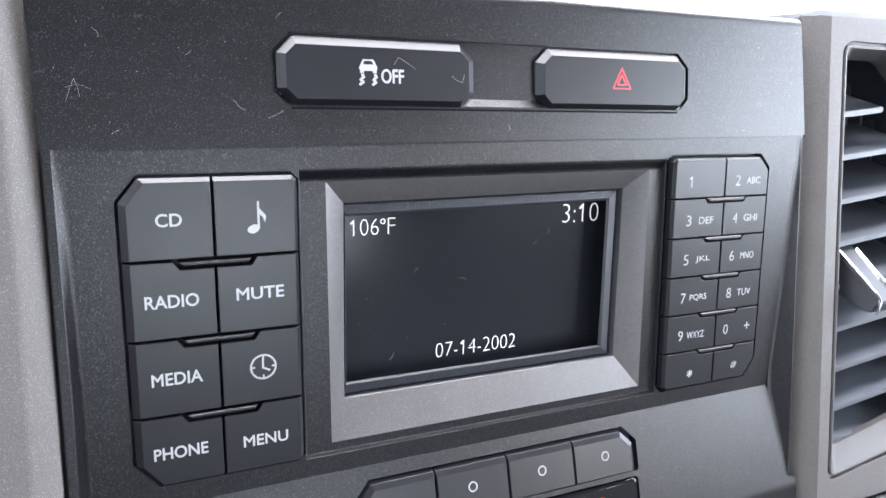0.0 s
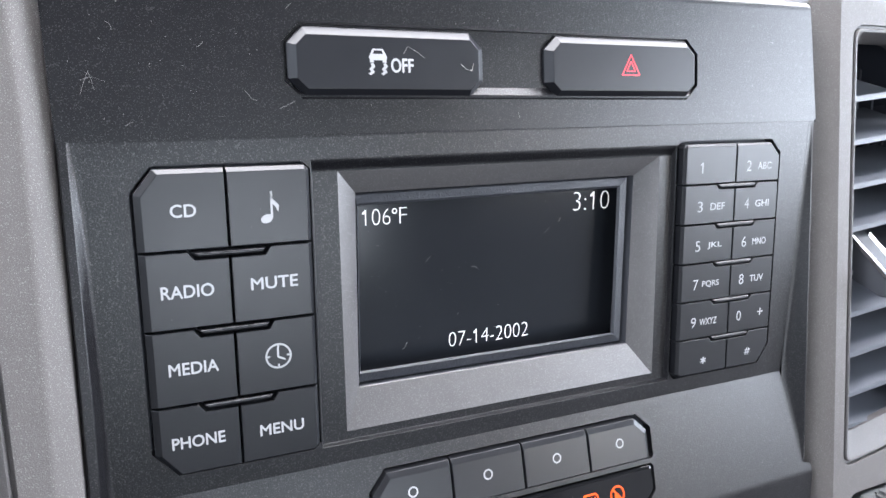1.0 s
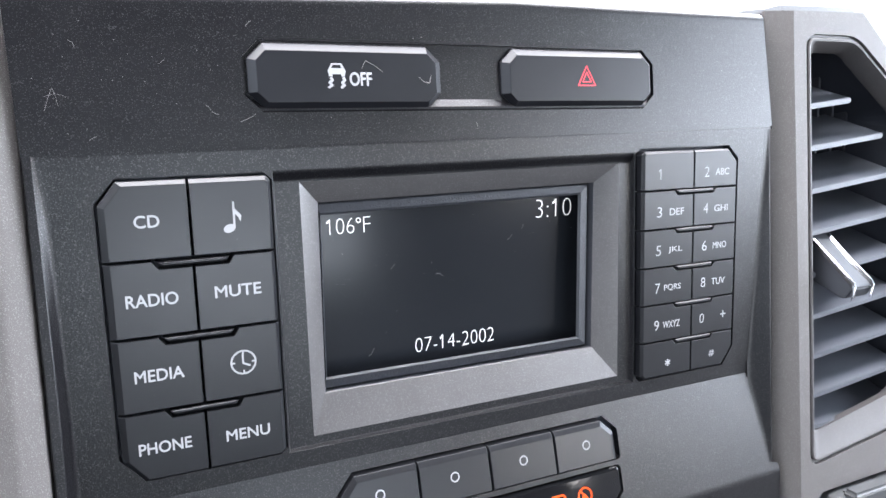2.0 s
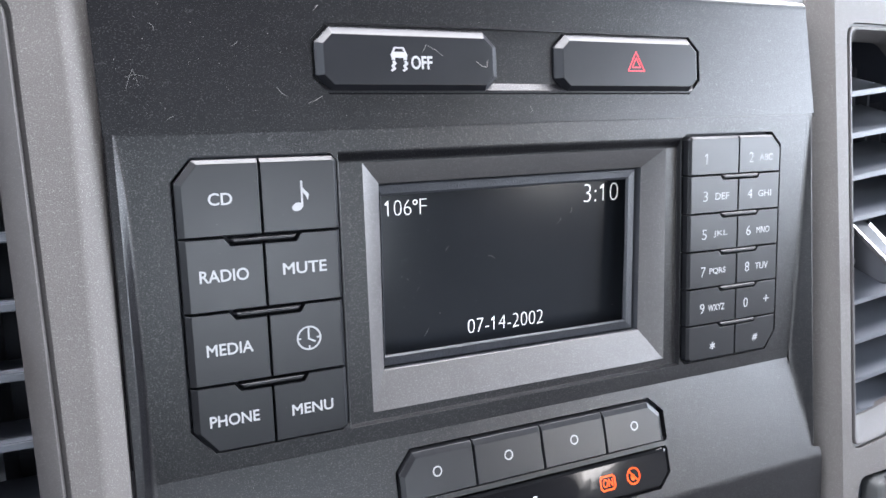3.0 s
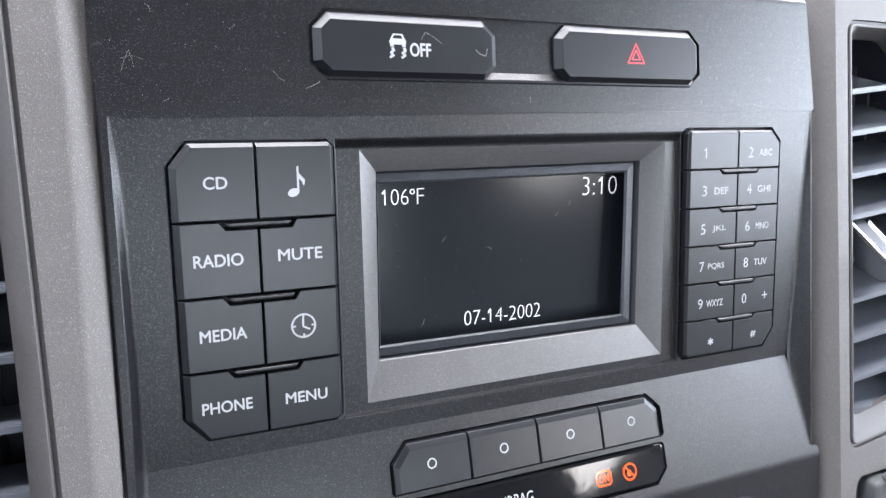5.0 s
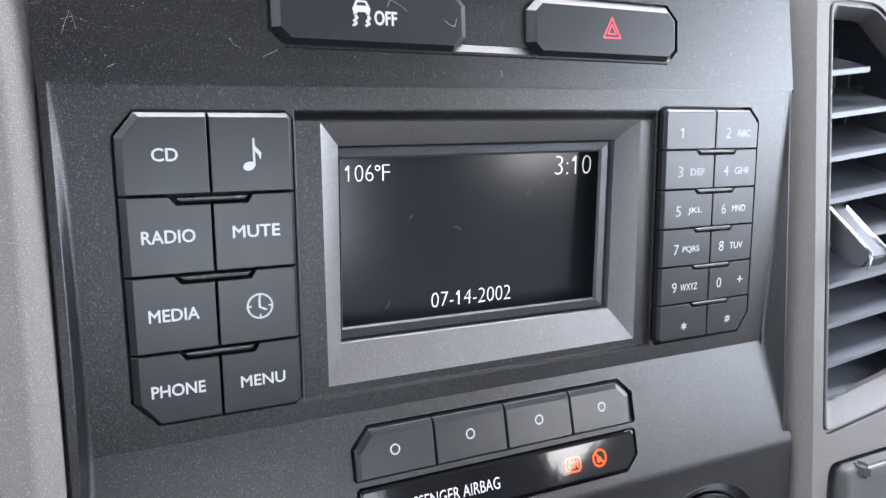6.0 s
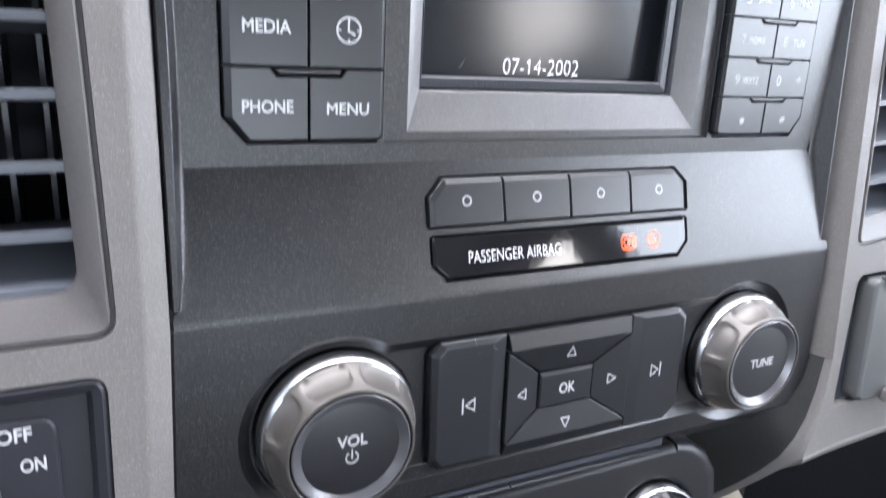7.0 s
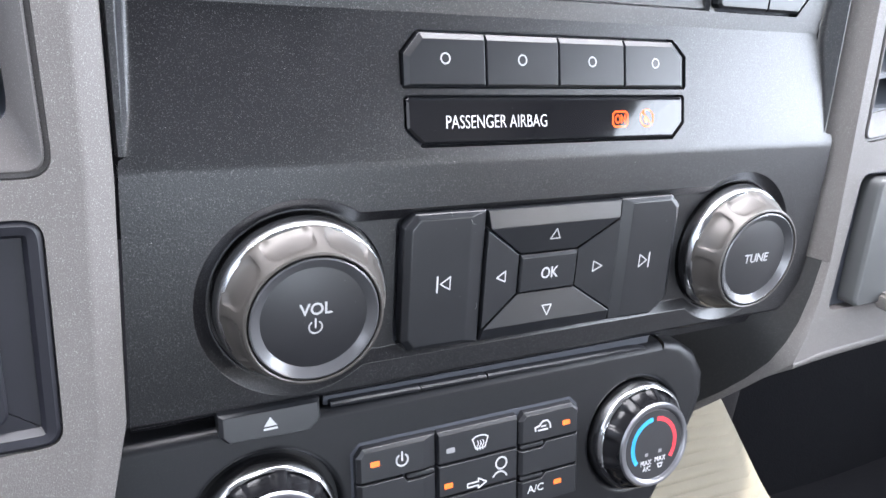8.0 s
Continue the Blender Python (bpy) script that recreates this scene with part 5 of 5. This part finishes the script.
XL, XR, YB, YF, ROOF = -0.76, 0.96, -1.90, 0.62, 1.45
slab("floor", [(XL, YB, 0.10), (XR, YB, 0.10), (XR, YF, 0.10), (XL, YF, 0.10)], -0.03, CARPET, "black carpeted cab floor", "floor")
slab("ceiling", [(XL, YB, ROOF), (XR, YB, ROOF), (XR, 0.02, ROOF), (XL, 0.02, ROOF)], 0.03, HEADLINER, "dark grey cloth cab headliner", "ceiling")
slab("firewall", [(XL, YF, 0.10), (XR, YF, 0.10), (XR, YF, 0.86), (XL, YF, 0.86)], -0.03, CARPET, "dark firewall below the windscreen", "wall")
# unseen doors: lit passenger side coloured pale, unlit driver side coloured dark
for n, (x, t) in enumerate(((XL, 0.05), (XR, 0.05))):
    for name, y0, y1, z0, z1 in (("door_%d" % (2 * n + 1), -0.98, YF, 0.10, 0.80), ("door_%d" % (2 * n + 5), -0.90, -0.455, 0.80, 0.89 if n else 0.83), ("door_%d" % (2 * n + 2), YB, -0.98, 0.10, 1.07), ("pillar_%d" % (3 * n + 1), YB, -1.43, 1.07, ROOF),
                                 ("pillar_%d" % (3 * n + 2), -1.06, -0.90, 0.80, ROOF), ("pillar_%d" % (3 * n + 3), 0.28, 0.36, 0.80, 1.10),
                                 # unseen middle header, hung lower to keep sun off the liner's top
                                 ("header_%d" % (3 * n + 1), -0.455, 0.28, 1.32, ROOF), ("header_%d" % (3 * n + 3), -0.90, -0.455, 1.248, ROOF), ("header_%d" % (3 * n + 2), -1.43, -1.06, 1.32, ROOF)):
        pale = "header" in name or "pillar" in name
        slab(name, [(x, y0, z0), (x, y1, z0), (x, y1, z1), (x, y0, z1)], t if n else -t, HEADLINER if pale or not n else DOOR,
             "grey cloth-lined cab pillar" if pale else "grey plastic door lining, coloured pale as if sunlit" if n else "door lining on the driver side, coloured dark as if unlit", "wall" if pale else "door")
for name, x0, x1, z0, z1 in (("wall_back", XL, XR, 0.10, 0.92), ("wall_back_top", XL, XR, 1.36, ROOF), ("wall_back_left", XL, -0.09, 0.92, 1.36), ("wall_back_right", 0.67, XR, 0.92, 1.36)):
    slab(name, [(x0, YB, z0), (x1, YB, z0), (x1, YB, z1), (x0, YB, z1)], 0.04, REAR if name == "wall_back" else HEADLINER, "grey cloth lower rear cab wall" if name == "wall_back" else "grey cloth rear cab wall", "wall")

# passenger footwell: sunlit ribbed liner, and the dark bolster beyond it under the glovebox
mat_thing = thing("floor_liner", 300, 80, -330, "sunlit beige ribbed liner in the passenger footwell", "floor mat")
# right edge follows the sun's border; the shade beyond is put in the shape
edge_of = lambda z: 279.0 + (-263.6 - z) * 0.52 + max(0.0, -300.0 - z) ** 2 * 0.0045
for i in range(38):
    rowsr = []
    for a in range(0, 181, 30):
        z = -220.0 - 6.4 * (i + a / 180)
        y0 = 62.0 - 2.4 * (i + a / 180)
        bulge = 2.0 * math.sin(radians(a)) * (1 + 0.2 * math.sin(i * 2.1))
        rowsr.append([(90.0 + f * (edge_of(z) - 90.0), y0 - bulge * (1 - f ** 6) + 120.0 * max(0.0, f - 0.94), z + 20.0 * f * (1 - f)) for f in (0.0, 0.3, 0.6, 0.8, 0.94, 1.0)])
    bm = bmesh.new()
    strip(bm, rowsr)
    bmesh.ops.recalc_face_normals(bm, faces=bm.faces)
    part("rib", bm, CLOTH, mat_thing, smooth=60)
bol = thing("knee_bolster", 420, 200, -300, "black curved bolster under the glovebox", "bolster")
for name, cx, w, d, y in (("shell", 352.0, 132.0, 60.0, 215.0), ("end_panel", 690.0, 260.0, 40.0, 225.0)):
    bm = bmesh.new()
    rowsb = []
    for a in range(0, 181, 6):
        c, q = math.cos(radians(a)), math.sin(radians(a))
        rowsb.append([(cx - w * c + 0.10 * (-150 - z), y - d * q ** 0.8 - 0.1 * (z + 150), z) for z in (-90.0, -150.0, -200.0, -250.0, -300.0, -360.0, -420.0, -560.0)])
    strip(bm, rowsb)
    bmesh.ops.recalc_face_normals(bm, faces=bm.faces)
    part(name, bm, CARPET, bol, smooth=80)

# ---- lint and dust on the plastic ----
rng = random.Random(7)
dust = thing("dust", 97, 0, 0, "pale dust specks and lint on the dark plastic", "dust", kind="stuff")
bm = bmesh.new()


def speck(x, y, z, r):
    a = rng.uniform(0, 6.28)
    e = rng.uniform(0.5, 1.0)
    vs = [bm.verts.new((x + r * math.cos(a + k * 2.094) * (1 if k else e), y - 0.03, z + r * math.sin(a + k * 2.094) * e)) for k in range(3)]
    top = bm.verts.new((x, y - 0.03 - 0.5 * r, z))
    for k in range(3):
        bm.faces.new((vs[k], vs[(k + 1) % 3], top))


def fibre(pts, w=0.06):
    for (x, z, y), (x2, z2, y2) in zip(pts, pts[1:]):
        d = Vector((x2 - x, z2 - z)).normalized() * w
        a, b = bm.verts.new((x - d.y, y, z + d.x)), bm.verts.new((x + d.y, y, z - d.x))
        c, e = bm.verts.new((x2 + d.y, y2, z2 - d.x)), bm.verts.new((x2 - d.y, y2, z2 + d.x))
        m0, m1 = bm.verts.new((x, y - w, z)), bm.verts.new((x2, y2 - w, z2))
        bm.faces.new((a, m0, m1, e))
        bm.faces.new((m0, b, c, m1))


def lint(x, z, plane, size, bends=5):
    a, pts = rng.uniform(0, 6.28), []
    for i in range(bends + 1):
        pts.append((x, z, plane[0] + plane[1] * z - 0.05 - 0.1 * (0 < i < bends)))
        x, z = x + size / bends * math.cos(a), z + size / bends * math.sin(a)
        a += rng.uniform(-0.7, 0.7)
    fibre(pts, 0.05)


for _ in range(230):
    x, z = rng.uniform(-22, 110) if rng.random() < 0.75 else rng.uniform(110, 215), rng.uniform(40, 70)
    if not (26 < x < 164 and 46 < z < 66):
        speck(x, UP[0] + UP[1] * z, z, rng.choice((0.08, 0.1, 0.12, 0.2)))
for _ in range(150):
    x, z = rng.uniform(-20, 140), rng.uniform(-32, 16)
    if x > 50:
        speck(x, GLASS[0] + GLASS[1] * z, z, rng.choice((0.06, 0.08, 0.1)))
for _ in range(110):
    x, z = rng.uniform(-20, 210), rng.uniform(-88, -57)
    if not 44 < x < 148:
        speck(x, FACET[0] + FACET[1] * z, z, rng.choice((0.08, 0.1, 0.14)))
for _ in range(160):
    x, z = rng.uniform(-24, 215), rng.uniform(-153, -94)
    if all(math.hypot(x - c[0], z - c[1]) > 29 for c in (VOL, TUNE)) and not (44 < x < 149 and z < -107):
        speck(x, LOW[0] + LOW[1] * z, z, rng.choice((0.08, 0.1, 0.14)))
for _ in range(50):
    x, z = rng.uniform(-8, 30), rng.uniform(-47, 26)
    speck(x, KEY[0], z, 0.06)
for _ in range(60):
    x, z = rng.gauss(66, 14), rng.gauss(-6, 10)
    if 50 < x < 138 and -30 < z < 18:
        speck(x, GLASS[0] + GLASS[1] * z, z, rng.choice((0.07, 0.1, 0.15)))
for _ in range(60):
    x, z = rng.uniform(48, 143), rng.uniform(-149, -111)
    if not (72 < x < 122):
        speck(x, P[0] + P[1] * z, z, rng.choice((0.06, 0.09, 0.12)))
for cx, cz in (VOL, TUNE):
    for _ in range(22):
        a, r = rng.uniform(0, 6.28), 13.0 * rng.random() ** 0.5
        speck(cx + r * math.cos(a), KNOB_SEAT[0] + KNOB_SEAT[1] * cz - 12.0, cz + r * math.sin(a), rng.choice((0.06, 0.09)))
for _ in range(40):
    x, z = rng.uniform(46, 145), rng.uniform(-88, -78)
    speck(x, LENS[0] + LENS[1] * z, z, 0.07)
fibre([(-19.6, 47.4, 3.4), (-18.7, 50.0, 3.6), (-17.6, 52.6, 3.8), (-17.0, 50.6, 3.7), (-16.6, 48.4, 3.5)], 0.035)
fibre([(-19.4, 50.6, 3.6), (-17.2, 51.3, 3.7), (-15.6, 50.9, 3.65), (-14.2, 50.2, 3.6)], 0.03)
fibre([(76.0, 55.9, 2.4), (77.6, 54.6, 2.35), (79.4, 54.2, 2.35), (79.9, 56.4, 2.4)], 0.08)
fibre([(59.0, 58.2, 2.5), (60.2, 60.2, 2.6), (63.0, 58.8, 2.5), (65.2, 57.2, 2.4)], 0.05)
for x, z, s in ((20.0, 46.0, 4.0), (25.5, 44.0, 4.5), (8.0, 60.0, 2.2), (-12.0, 62.0, 2.5), (-9.0, 41.0, 2.0), (95.0, 41.0, 2.0), (30.0, 70.0, 2.2)):
    lint(x, z, UP, s)
for x, z, s in ((112.0, 4.0, 2.5), (88.0, -6.0, 3.0), (62.0, -29.0, 3.0), (118.0, 9.0, 2.0), (70.0, -2.0, 2.0)):
    lint(x, z, GLASS, s)
for x, z in ((60.0, -110.0), (66.0, -111.0), (69.5, -140.0)):
    lint(x, z, LOW_KEY, 2.4)
part("specks", bm, DUST, dust)
